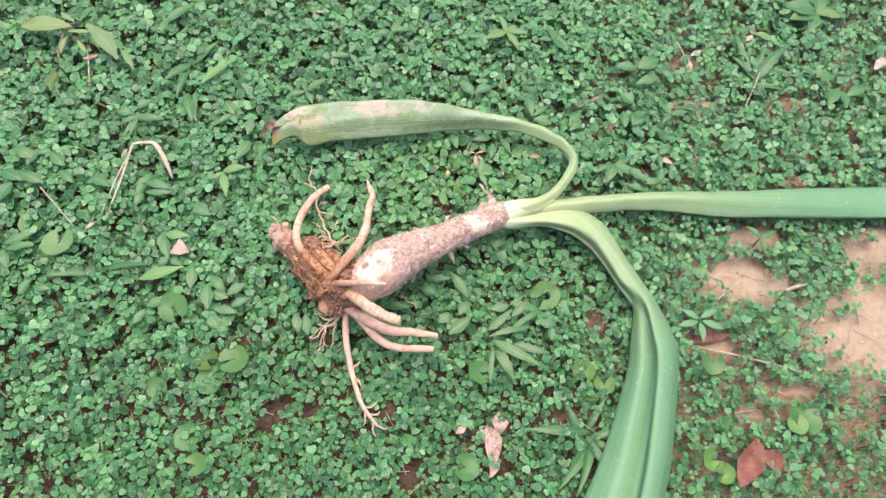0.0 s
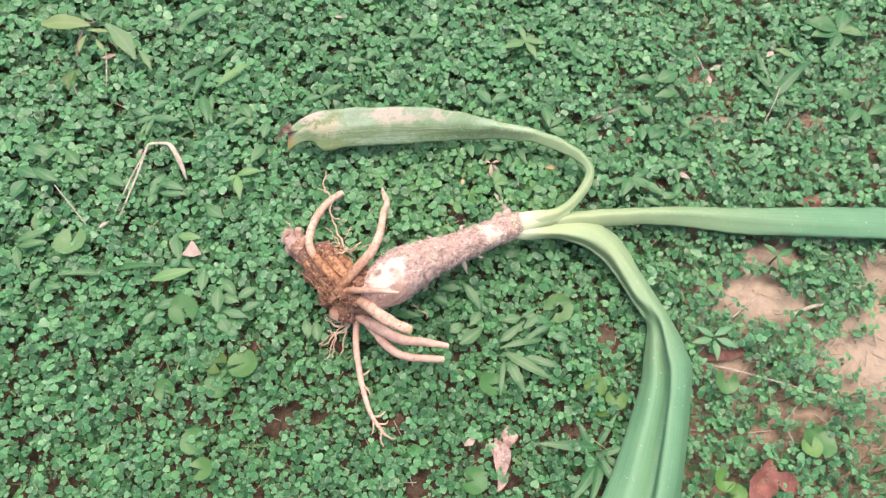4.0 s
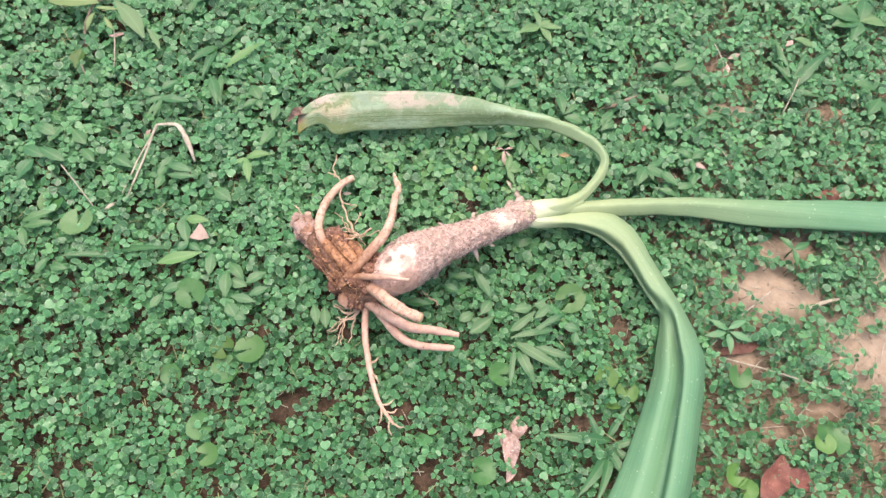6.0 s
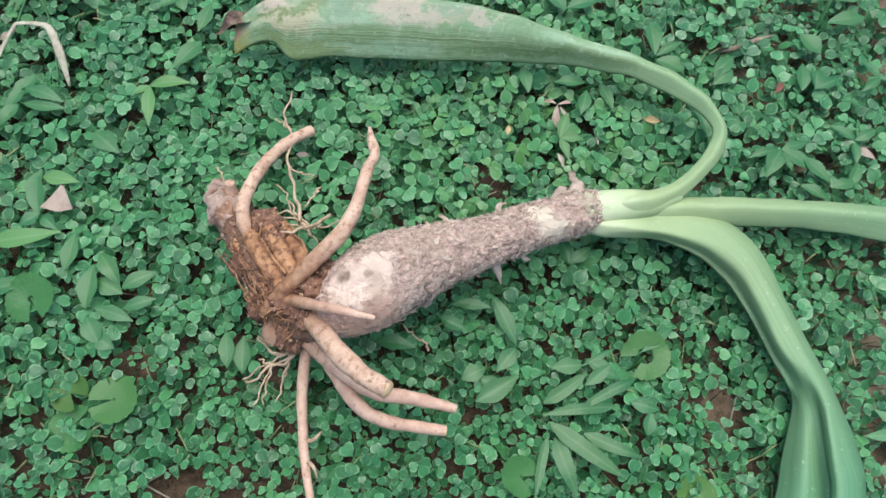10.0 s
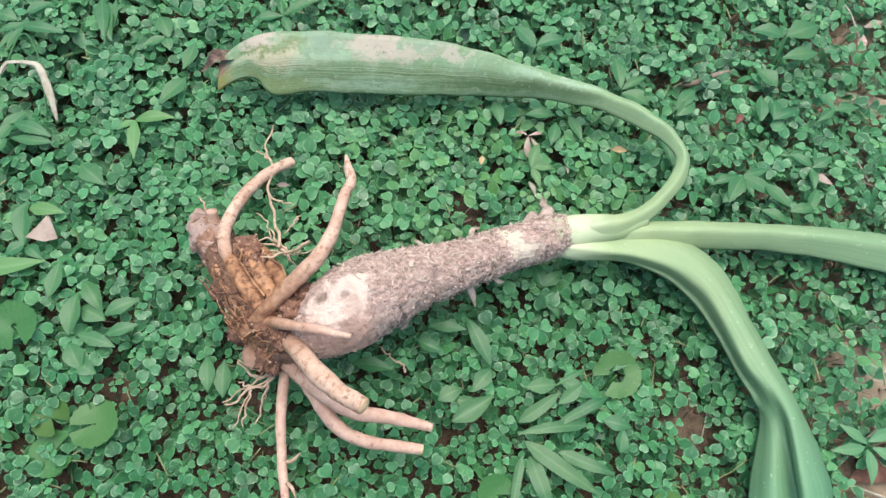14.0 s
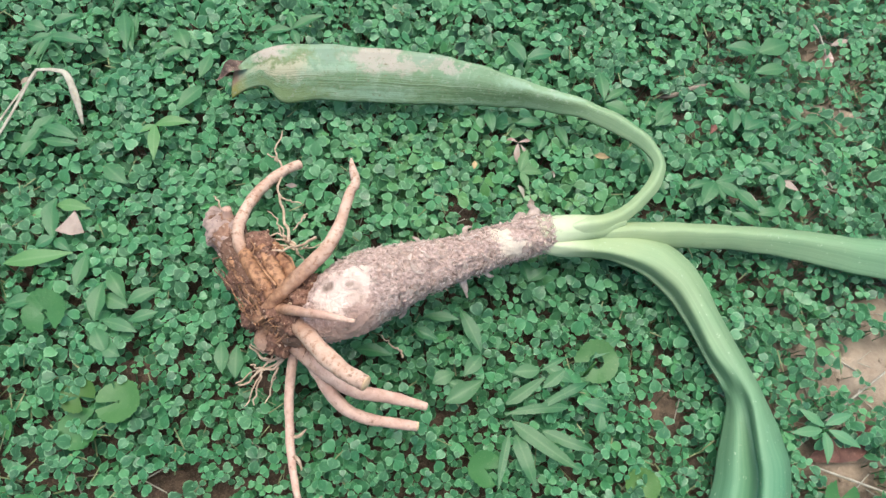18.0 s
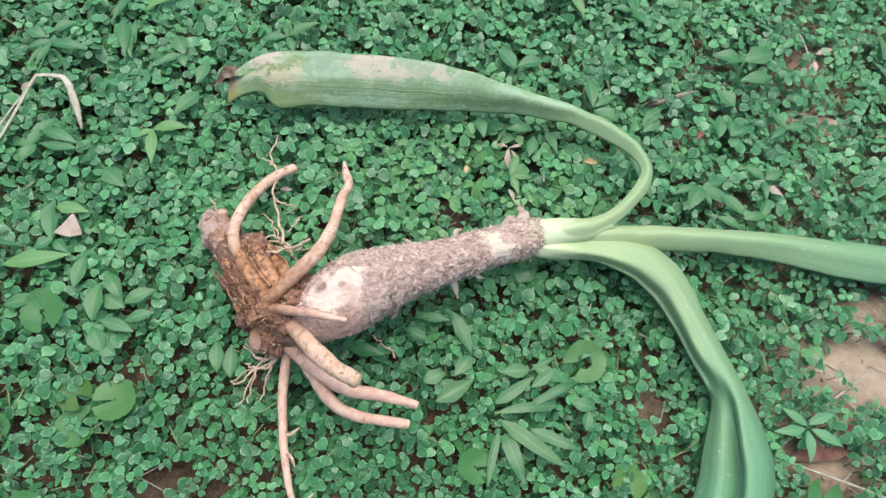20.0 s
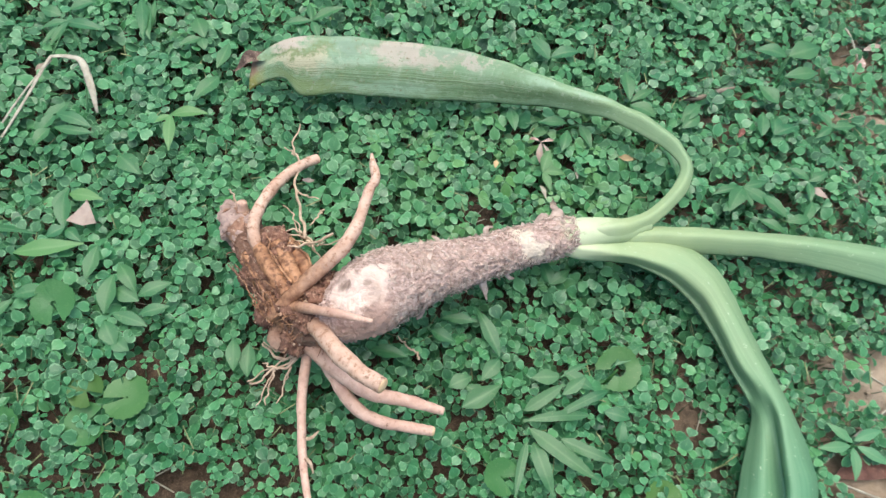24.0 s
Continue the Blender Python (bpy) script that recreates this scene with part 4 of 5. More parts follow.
# dark and tan strands lying along the crown
def strands(count, seed):
    bm = bmesh.new()
    r = random.Random(seed)
    lower = glide([(-0.113, 0.314, 0.038), (-0.094, 0.292, 0.049), (-0.074, 0.268, 0.058), (-0.058, 0.254, 0.064)], 40)
    for _ in range(count):
        k = r.randrange(0, 26)
        n = r.randrange(6, 14)
        off = r.uniform(-1, 1)
        side = Vector((0.66, 0.74, 0)) * off * 0.021
        q = []
        for j in range(0, n, 2):
            c = lower[min(k + j, 39)] + side * (1 - 0.35 * (k + j) / 40)
            q.append(c + Vector((r.uniform(-1, 1) * 0.0011, r.uniform(-1, 1) * 0.0011, 0.0085 * (1 - off * off) - 0.001 + r.uniform(-0.0006, 0.0018))))
        w = r.uniform(0.0002, 0.0006)
        tube(q, [w * 0.6] + [w] * (len(q) - 2) + [w * 0.5], 12, 5, 0.3, 300, bm=bm)
    return bm


tagged(part("root_fibre", strands(12, 21), ROOT_ORANGE, plant, "tan fibrous strands along the crown"), kind="stuff")
tagged(part("root_fibre", strands(26, 22), CLOD, plant, "dark red-brown fibrous strands along the crown"), kind="stuff")

# loose grains of earth on the crown
GRAIN = crumb_material("earth_grain", [(0.0, (0.07, 0.032, 0.020)), (0.5, (0.20, 0.105, 0.070)), (0.85, (0.38, 0.235, 0.155)), (1.0, (0.55, 0.39, 0.28))])


def grains(count, seed):
    r = random.Random(seed)
    bm = bmesh.new()
    hosts = [o for o in plant.children if o.name.split(".")[0] in ("rhizome", "soil_clod") or o.name.startswith("root") and "orange" in str(o.data.materials[0].name)]
    for _ in range(count):
        o = r.choice(hosts)
        v = o.data.vertices[r.randrange(len(o.data.vertices))]
        p = v.co + ORIGIN[plant] + v.normal * 0.0004
        if v.normal.z < -0.3 or p.x < -0.118:
            continue
        size = 0.0005 + 0.0011 * r.random() ** 2
        vs = [bm.verts.new(p + Vector((x * r.uniform(0.6, 1.3), y * r.uniform(0.6, 1.3), z * r.uniform(0.6, 1.3))) * size)
              for x, y, z in ((1, 0, 0), (-1, 0, 0), (0, 1, 0), (0, -1, 0), (0, 0, 1), (0, 0, -1))]
        for a, b, c in ((0, 2, 4), (2, 1, 4), (1, 3, 4), (3, 0, 4), (2, 0, 5), (1, 2, 5), (3, 1, 5), (0, 3, 5)):
            bm.faces.new((vs[a], vs[b], vs[c]))
    return bm


tagged(part("earth_grain", grains(2600, 8), GRAIN, plant, "loose red-brown grains of earth", False), kind="stuff")

UPPER_ROOTLETS = (
    [(-0.099, 0.430, 0.019), (-0.100, 0.408, 0.022), (-0.090, 0.391, 0.030), (-0.088, 0.370, 0.034), (-0.082, 0.355, 0.031), (-0.078, 0.342, 0.032), (-0.069, 0.321, 0.044)],
    [(-0.093, 0.351, 0.030), (-0.083, 0.341, 0.031), (-0.074, 0.328, 0.036), (-0.060, 0.312, 0.046)],
    [(-0.089, 0.217, 0.018), (-0.078, 0.225, 0.021), (-0.062, 0.231, 0.030), (-0.049, 0.240, 0.042)],
    [(-0.079, 0.201, 0.018), (-0.075, 0.214, 0.021), (-0.073, 0.225, 0.024), (-0.063, 0.239, 0.034), (-0.056, 0.248, 0.045)],
    [(-0.082, 0.242, 0.030), (-0.071, 0.238, 0.030), (-0.059, 0.240, 0.038), (-0.047, 0.246, 0.048)],
    [(-0.084, 0.305, 0.058), (-0.069, 0.306, 0.062), (-0.058, 0.316, 0.050), (-0.051, 0.328, 0.040)],
    [(-0.065, 0.216, 0.018), (-0.062, 0.223, 0.024), (-0.061, 0.233, 0.030), (-0.058, 0.246, 0.042)])
LOWER_ROOTLETS = (
    [(-0.106, 0.404, 0.022), (-0.100, 0.402, 0.023), (-0.095, 0.397, 0.026)],
    [(-0.070, 0.362, 0.026), (-0.078, 0.361, 0.030), (-0.086, 0.363, 0.033)],
    [(-0.070, 0.334, 0.034), (-0.066, 0.345, 0.030), (-0.064, 0.356, 0.024)],
    [(-0.062, 0.318, 0.044), (-0.052, 0.322, 0.038), (-0.044, 0.330, 0.030), (-0.038, 0.326, 0.03)],
    [(-0.090, 0.322, 0.040), (-0.080, 0.328, 0.038), (-0.072, 0.326, 0.038), (-0.064, 0.318, 0.044)],
    [(-0.141, 0.362, 0.018), (-0.136, 0.356, 0.02), (-0.130, 0.348, 0.02)],
    [(-0.087, 0.214, 0.022), (-0.078, 0.219, 0.025), (-0.072, 0.226, 0.027), (-0.059, 0.231, 0.030), (-0.055, 0.244, 0.040)])
SIDE_ROOTLETS = (
    [(-0.074, 0.201, 0.018), (-0.073, 0.216, 0.024), (-0.071, 0.225, 0.027)],
    [(-0.081, 0.230, 0.026), (-0.075, 0.227, 0.027), (-0.070, 0.227, 0.028)],
    [(-0.085, 0.244, 0.024), (-0.077, 0.238, 0.028), (-0.070, 0.234, 0.030), (-0.060, 0.235, 0.034), (-0.055, 0.244, 0.042)],
    [(-0.070, 0.251, 0.034), (-0.065, 0.244, 0.032), (-0.062, 0.235, 0.030)],
    [(-0.065, 0.205, 0.018), (-0.063, 0.217, 0.024), (-0.060, 0.230, 0.030)],
    [(-0.080, 0.241, 0.026), (-0.074, 0.235, 0.027), (-0.066, 0.233, 0.030), (-0.058, 0.236, 0.036)],
    [(-0.092, 0.330, 0.036), (-0.083, 0.323, 0.040), (-0.072, 0.322, 0.040), (-0.065, 0.318, 0.042), (-0.058, 0.310, 0.050)])
CROWN_ROOTLETS = (
    [(-0.082, 0.339, 0.030), (-0.078, 0.329, 0.034), (-0.072, 0.322, 0.038)],
    [(-0.056, 0.326, 0.030), (-0.060, 0.320, 0.034), (-0.067, 0.317, 0.042), (-0.077, 0.313, 0.052)],
    [(-0.056, 0.310, 0.036), (-0.062, 0.315, 0.040), (-0.067, 0.320, 0.040)],
    [(0.010, 0.262, 0.030), (0.018, 0.258, 0.022), (0.024, 0.256, 0.018), (0.028, 0.252, 0.018)],
    [(-0.114, 0.303, 0.036), (-0.104, 0.288, 0.044), (-0.090, 0.270, 0.048), (-0.072, 0.254, 0.054)],
    [(-0.095, 0.315, 0.054), (-0.084, 0.296, 0.066), (-0.066, 0.276, 0.070)],
    [(-0.078, 0.318, 0.050), (-0.062, 0.300, 0.064), (-0.046, 0.276, 0.076)])
FINE = UPPER_ROOTLETS + LOWER_ROOTLETS + SIDE_ROOTLETS + CROWN_ROOTLETS
for k, pts in enumerate(FINE):
    r = 0.0013 if k in (0, 5, 13, 16) else 0.0009
    wig = [Vector(p) + Vector((rng.uniform(-1, 1), rng.uniform(-1, 1), 0)) * 0.0012 for p in glide(pts, 3 * len(pts))]
    part("rootlet", tube(wig, [r * (1 - 0.5 * (1 - i / len(wig))) for i in range(len(wig))], 36, 7, 0.25, 260), ROOT_ORANGE if k > 24 else ROOTLET, plant, "thin branching rootlet")

def hairs(count, seed, first=0, last=60):
    bm = bmesh.new()
    r = random.Random(seed)
    line = glide([(-0.112, 0.318, 0.034), (-0.090, 0.294, 0.046), (-0.068, 0.270, 0.056), (-0.050, 0.257, 0.062), (-0.040, 0.250, 0.056)], 60)
    for _ in range(count):
        c = line[r.randrange(first, last)]
        a, up = r.uniform(0, math.tau), r.uniform(-0.5, 1.0)
        d = Vector((math.cos(a), math.sin(a), up)).normalized()
        p = c + d * r.uniform(0.007, 0.014)
        q = [p]
        for _ in range(3):
            d = (d + Vector((r.uniform(-1, 1), r.uniform(-1, 1), r.uniform(-1.1, 0.6))) * 0.75).normalized()
            q.append(q[-1] + d * r.uniform(0.002, 0.006))
        w = r.uniform(0.0002, 0.0005)
        tube(q, [w, w, w, w * 0.5], 7, 4, bm=bm)
    return bm


tagged(part("root_hair", hairs(90, 5), CLOD, plant, "matted fine brown root hairs"), kind="stuff")

tagged(part("root_hair", hairs(120, 6, 30, 56), ROOT_ORANGE, plant, "tangled tan root hairs where the roots meet"), kind="stuff")

# The withering leaf arches back over the roots; its blade leans down to the near side.
LEAF_TOP = [(0.133, 0.354, 0.050), (0.156, 0.355, 0.054), (0.173, 0.362, 0.051), (0.190, 0.378, 0.049), (0.205, 0.396, 0.047), (0.217, 0.415, 0.046), (0.2205, 0.435, 0.045),
            (0.214, 0.452, 0.045), (0.200, 0.466, 0.045), (0.180, 0.479, 0.045), (0.154, 0.487, 0.045), (0.126, 0.492, 0.046), (0.090, 0.498, 0.048), (0.053, 0.503, 0.051),
            (0.012, 0.505, 0.054), (-0.035, 0.501, 0.055), (-0.078, 0.497, 0.055), (-0.110, 0.492, 0.052), (-0.130, 0.485, 0.046), (-0.140, 0.479, 0.040), (-0.147, 0.472, 0.033)]
LEAF_LOW = [(0.130, 0.360, 0.050), (0.149, 0.369, 0.056), (0.168, 0.376, 0.054), (0.183, 0.388, 0.050), (0.196, 0.404, 0.049), (0.205, 0.420, 0.047), (0.209, 0.433, 0.045),
            (0.203, 0.443, 0.043), (0.189, 0.453, 0.041), (0.170, 0.463, 0.039), (0.147, 0.473, 0.036), (0.122, 0.478, 0.032), (0.094, 0.480, 0.029), (0.058, 0.478, 0.029),
            (0.018, 0.472, 0.029), (-0.030, 0.465, 0.029), (-0.074, 0.460, 0.029), (-0.102, 0.452, 0.031), (-0.117, 0.462, 0.035), (-0.131, 0.461, 0.030), (-0.146, 0.452, 0.022)]
for k in range(3, 13):
    a, b = Vector(LEAF_TOP[k]), Vector(LEAF_LOW[k])
    LEAF_LOW[k] = tuple(b.lerp(a, 0.17 * math.sin(math.pi * (k - 2) / 11)))
ridge = []
for k, (a, b) in enumerate(zip(LEAF_TOP, LEAF_LOW)):
    a, b = Vector(a), Vector(b)
    full = a.lerp(b, 0.5 if k < 9 else 0.5 + 0.13 * min(1, (k - 9) / 4))
    w = (a - b).length
    full.z += w * (0.42 if k < 9 else 0.42 - 0.32 * min(1, (k - 9) / 5))
    ridge.append(full)
old_leaf = part("withering_leaf", loft([LEAF_TOP, ridge, LEAF_LOW], 150, 6, 0.0016, 0.0026), STRAP_OLD, plant, "withering strap leaf with pale tan blotches and a brown tip")

part("shrivelled_tip", blade((-0.131, 0.480, 0.042), 207, 0.036, 0.012, -0.25, 0.1, 0.9, 0.3, 18, 0.012, 4), SHRIVEL, old_leaf, "shrivelled dark brown leaf tip")
part("leaf_sheath", tube([(0.108, 0.349, 0.047), (0.126, 0.357, 0.049), (0.146, 0.362, 0.050), (0.166, 0.367, 0.049), (0.186, 0.376, 0.047)], [0.0105, 0.0118, 0.0112, 0.0090, 0.0040], 40, 24, 0.05, 60, 0.85), STRAP, plant, "creamy white leaf sheath at the neck")
BLADE_TOP = [(0.140, 0.362, 0.047), (0.172, 0.372, 0.045), (0.214, 0.383, 0.040), (0.313, 0.398, 0.030), (0.403, 0.402, 0.028), (0.489, 0.407, 0.028), (0.573, 0.411, 0.028), (0.68, 0.412, 0.028), (0.80, 0.404, 0.026)]
BLADE_RIDGE = [(0.140, 0.360, 0.049), (0.171, 0.364, 0.053), (0.211, 0.373, 0.047), (0.307, 0.387, 0.040), (0.398, 0.388, 0.036), (0.480, 0.388, 0.034), (0.562, 0.388, 0.032), (0.68, 0.388, 0.03), (0.81, 0.394, 0.026)]
BLADE_SIDE = [(0.140, 0.358, 0.047), (0.172, 0.356, 0.046), (0.213, 0.367, 0.041), (0.312, 0.380, 0.034), (0.401, 0.376, 0.029), (0.483, 0.373, 0.028), (0.566, 0.373, 0.027), (0.68, 0.375, 0.027), (0.80, 0.386, 0.025)]
BLADE_HEM = [(0.140, 0.357, 0.045), (0.176, 0.354, 0.040), (0.216, 0.364, 0.034), (0.304, 0.375, 0.028), (0.398, 0.370, 0.024), (0.483, 0.370, 0.024), (0.566, 0.371, 0.024), (0.68, 0.373, 0.024), (0.80, 0.384, 0.024)]
part("strap_leaf", loft([BLADE_TOP, BLADE_RIDGE, BLADE_SIDE, BLADE_HEM],
                        110, 4, 0.0018, 0.0022), STRAP_PALE, plant, "long pale green strap leaf folded along one side")

# the bent leaf from its near flap over the fold and the rolled crest to its free edge
FLAP_EDGE = [(0.112, 0.345, 0.045), (0.134, 0.340, 0.044), (0.171, 0.345, 0.040), (0.204, 0.340, 0.034), (0.223, 0.330, 0.028), (0.235, 0.318, 0.026), (0.247, 0.299, 0.026), (0.257, 0.280, 0.026), (0.268, 0.261, 0.026), (0.274, 0.247, 0.022), (0.268, 0.213, 0.018), (0.259, 0.177, 0.018), (0.224, 0.094, 0.018), (0.199, 0.048, 0.018), (0.176, 0.007, 0.018)]
FLAP_ROOT = [(0.112, 0.346, 0.045), (0.133, 0.340, 0.046), (0.171, 0.345, 0.042), (0.204, 0.342, 0.036), (0.225, 0.332, 0.030), (0.237, 0.319, 0.029), (0.249, 0.300, 0.028), (0.259, 0.281, 0.028), (0.270, 0.263, 0.029), (0.276, 0.241, 0.031), (0.274, 0.211, 0.033), (0.269, 0.177, 0.033), (0.241, 0.093, 0.033), (0.222, 0.047, 0.033), (0.204, 0.007, 0.033)]
FOLD = [(0.112, 0.348, 0.045), (0.133, 0.342, 0.050), (0.170, 0.345, 0.050), (0.203, 0.342, 0.046), (0.223, 0.332, 0.042), (0.236, 0.319, 0.041), (0.247, 0.299, 0.040), (0.257, 0.280, 0.040), (0.270, 0.264, 0.039), (0.282, 0.243, 0.036), (0.288, 0.215, 0.032), (0.289, 0.181, 0.031), (0.264, 0.092, 0.031), (0.250, 0.049, 0.031), (0.237, 0.007, 0.031)]
CREST = [(0.112, 0.349, 0.045), (0.134, 0.345, 0.053), (0.171, 0.349, 0.051), (0.206, 0.347, 0.048), (0.226, 0.337, 0.046), (0.240, 0.322, 0.044), (0.251, 0.302, 0.043), (0.262, 0.284, 0.042), (0.273, 0.267, 0.043), (0.282, 0.245, 0.045), (0.284, 0.215, 0.047), (0.284, 0.180, 0.047), (0.263, 0.090, 0.047), (0.249, 0.046, 0.047), (0.236, 0.006, 0.047)]
SHOULDER = [(0.112, 0.351, 0.045), (0.136, 0.351, 0.050), (0.174, 0.358, 0.049), (0.212, 0.356, 0.046), (0.232, 0.344, 0.045), (0.245, 0.327, 0.044), (0.257, 0.307, 0.043), (0.268, 0.288, 0.042), (0.279, 0.270, 0.042), (0.289, 0.249, 0.043), (0.297, 0.220, 0.044), (0.301, 0.187, 0.045), (0.280, 0.091, 0.045), (0.266, 0.046, 0.045), (0.253, 0.006, 0.045)]
FREE_EDGE = [(0.112, 0.352, 0.045), (0.138, 0.356, 0.044), (0.179, 0.368, 0.042), (0.220, 0.368, 0.037), (0.243, 0.356, 0.034), (0.257, 0.337, 0.033), (0.267, 0.316, 0.032), (0.278, 0.296, 0.031), (0.289, 0.276, 0.031), (0.299, 0.257, 0.030), (0.312, 0.227, 0.028), (0.316, 0.191, 0.028), (0.295, 0.093, 0.028), (0.280, 0.047, 0.028), (0.266, 0.006, 0.028)]
part("strap_leaf", loft([FLAP_EDGE, FLAP_ROOT, FOLD, CREST, SHOULDER, FREE_EDGE],
                        150, 6, 0.0018, 0.0012), STRAP, plant, "broad green strap leaf, folded over itself and bent across the clover")

# ---- weeds ----
def weed(place, leaves, label, material=None, height=0.016, group="broadleaf weeds in the clover"):
    """A small upright weed: a short stem and pointed leaves, each (heading, length, width)."""
    x, y = place
    z = ground_z(x, y)
    ob = thing("broadleaf_weed", (x, y, z), label, "weed", group)
    top = Vector((x, y, height))
    part("stem", tube([(x + 0.002, y - 0.001, z - 0.002), (x + 0.001, y, (z + height) / 2), top], [0.0012, 0.001, 0.0008], 8, 7), WEED, ob)
    r = random.Random(int(x * 1e4) + int(y * 1e5))
    for heading, length, width in leaves:
        length, width = length * 0.74, width * 0.70
        part("leaf", blade(top, heading, length, width, r.uniform(0.1, 0.4), r.uniform(0.4, 0.9), r.uniform(0.1, 0.4), r.uniform(0.34, 0.46), 10, 0.0008, r.random() * 9, r.uniform(-20, 20)),
             material or WEED, ob)
    return ob


GREEN3 = "small weed with pointed green leaves among clover"
weed((-0.006, 0.640), ((60, 0.045, 0.014), (200, 0.038, 0.013), (255, 0.03, 0.012), (10, 0.04, 0.013)), GREEN3)
weed((0.149, 0.646), ((215, 0.05, 0.022), (300, 0.045, 0.016), (350, 0.04, 0.016), (100, 0.045, 0.013), (40, 0.03, 0.012)), "weed with pale green pointed leaves in a star", PALE)
weed((-0.113, 0.539), ((200, 0.035, 0.014), (35, 0.045, 0.015), (300, 0.030, 0.012), (110, 0.028, 0.010)), GREEN3)
weed((0.219, 0.445), ((110, 0.038, 0.012), (60, 0.034, 0.013), (290, 0.035, 0.013)), GREEN3)
weed((0.445, 0.345), ((130, 0.03, 0.013), (20, 0.035, 0.014), (280, 0.028, 0.012)), GREEN3)
weed((0.122, 0.324), ((150, 0.028, 0.014), (98, 0.030, 0.014), (-50, 0.030, 0.014)), GREEN3, height=0.009)
weed((0.212, 0.635), ((100, 0.04, 0.013), (300, 0.04, 0.015), (180, 0.03, 0.012)), GREEN3)
weed((0.105, 0.425), ((85, 0.034, 0.014), (20, 0.03, 0.013), (300, 0.026, 0.011)), "small weed with greyish pointed leaves", PALE)
weed((0.335, 0.46), ((30, 0.03, 0.013), (150, 0.03, 0.013), (260, 0.03, 0.012)), GREEN3)
weed((-0.06, 0.60), ((200, 0.03, 0.012), (60, 0.03, 0.012), (310, 0.028, 0.012)), GREEN3)
weed((0.36, 0.52), ((120, 0.03, 0.014), (220, 0.028, 0.012), (10, 0.032, 0.013)), GREEN3)
weed((0.306, 0.502), ((85, 0.036, 0.017), (30, 0.034, 0.015)), GREEN3)
weed((0.119, 0.327), ((110, 0.030, 0.016), (40, 0.028, 0.014)), GREEN3)


def sprig(place, leaves, label, material=None):
    """A low weed: leaves of (mm off its middle in x, in y, heading, length, width) on one branching stem."""
    x, y = place
    z = ground_z(x, y)
    ob = thing("broadleaf_weed", (x, y, z), label, "weed", "broadleaf weeds in the clover")
    r = random.Random(int((x + 1) * 1e4) + int(y * 1e5))
    for dx, dy, heading, length, width in leaves:
        at = Vector((x + dx / 1000, y + dy / 1000, r.uniform(0.015, 0.019)))
        rise = r.uniform(0.15, 0.35)
        part("leaf", blade(at, heading, length * 1.06, width * 1.22, rise, rise * r.uniform(1.8, 2.6), r.uniform(0.08, 0.28), r.uniform(0.34, 0.46), 12, 0.0006, r.random() * 9, r.uniform(-16, 16), 0.25), material or WEED, ob)
        part("stem", tube([(x, y, z - 0.002), (x + dx / 2200, y + dy / 2200, 0.002), at], [0.0011, 0.0009, 0.0007], 8, 6), WEED, ob)
    return ob


sprig((-0.318, 0.496), ((1, -6, 8, 0.03, 0.0095), (2, 10, 44, 0.021, 0.0087), (-1, -8, -97, 0.024, 0.0039), (-3, 3, 172, 0.018, 0.0104),), "leafy weed beside the bent dry grass stalk")
sprig((-0.256, 0.531), ((-6, -1, -65, 0.042, 0.009), (6, 1, -79, 0.032, 0.005),), GREEN3)
sprig((-0.194, 0.500), ((-4, 1, 123, 0.023, 0.0125), (-7, 1, -140, 0.019, 0.0076), (-7, 0, -55, 0.012, 0.008), (18, -2, -89, 0.026, 0.0098),), GREEN3)
sprig((-0.175, 0.463), ((0, 0, -111, 0.03, 0.0118),), "single broad grey-green leaf in the clover")
sprig((-0.203, 0.419), ((-1, 0, 20, 0.029, 0.0088), (0, 0, -76, 0.032, 0.0084), (0, 0, -142, 0.013, 0.005),), "small weed with a pale drooping leaf in clover", YELLOWING_SOFT)
sprig((-0.293, 0.392), ((3, 0, -6, 0.031, 0.0077), (-4, 3, 63, 0.023, 0.0109), (2, -3, -109, 0.019, 0.0089),), GREEN3)
sprig((-0.259, 0.337), ((0, 0, 4, 0.025, 0.0093),), "weed with one yellowish oval leaf beside a dry chip", YELLOWING_SOFT)
sprig((-0.251, 0.308), ((0, 0, 114, 0.029, 0.0107), (0, 0, -26, 0.016, 0.0076), (0, 1, -130, 0.014, 0.0084),), GREEN3)
sprig((-0.233, 0.377), ((0, 0, -34, 0.024, 0.0129),), GREEN3)
sprig((-0.197, 0.257), ((-26, 15, 87, 0.026, 0.0097), (-6, 30, -40, 0.027, 0.0102), (15, 8, 41, 0.024, 0.0093), (-4, -9, 100, 0.029, 0.0114), (-3, 11, -14, 0.019, 0.0119), (1, -8, -4, 0.026, 0.0085), (20, -6, 27, 0.021, 0.0078), (-3, -14, -51, 0.021, 0.0113), (6, -26, -26, 0.015, 0.0094),), "leafy weed with broad pointed green leaves")
sprig((-0.096, 0.221), ((-5, 1, 101, 0.023, 0.0092), (5, -1, 103, 0.024, 0.0099),), "small weed with two upright oval leaves")
sprig((0.021, 0.271), ((-30, -18, 4, 0.027, 0.0088), (12, 4, -20, 0.019, 0.0083), (18, 14, 9, 0.026, 0.0068),), GREEN3)
sprig((0.070, 0.244), ((16, 19, 120, 0.037, 0.0095), (16, 17, -123, 0.02, 0.0099), (-18, -9, 37, 0.018, 0.01), (-7, -22, 35, 0.032, 0.0122), (-7, -6, -16, 0.019, 0.0085),), "weed with tall and broad dark green leaves", BLADE)
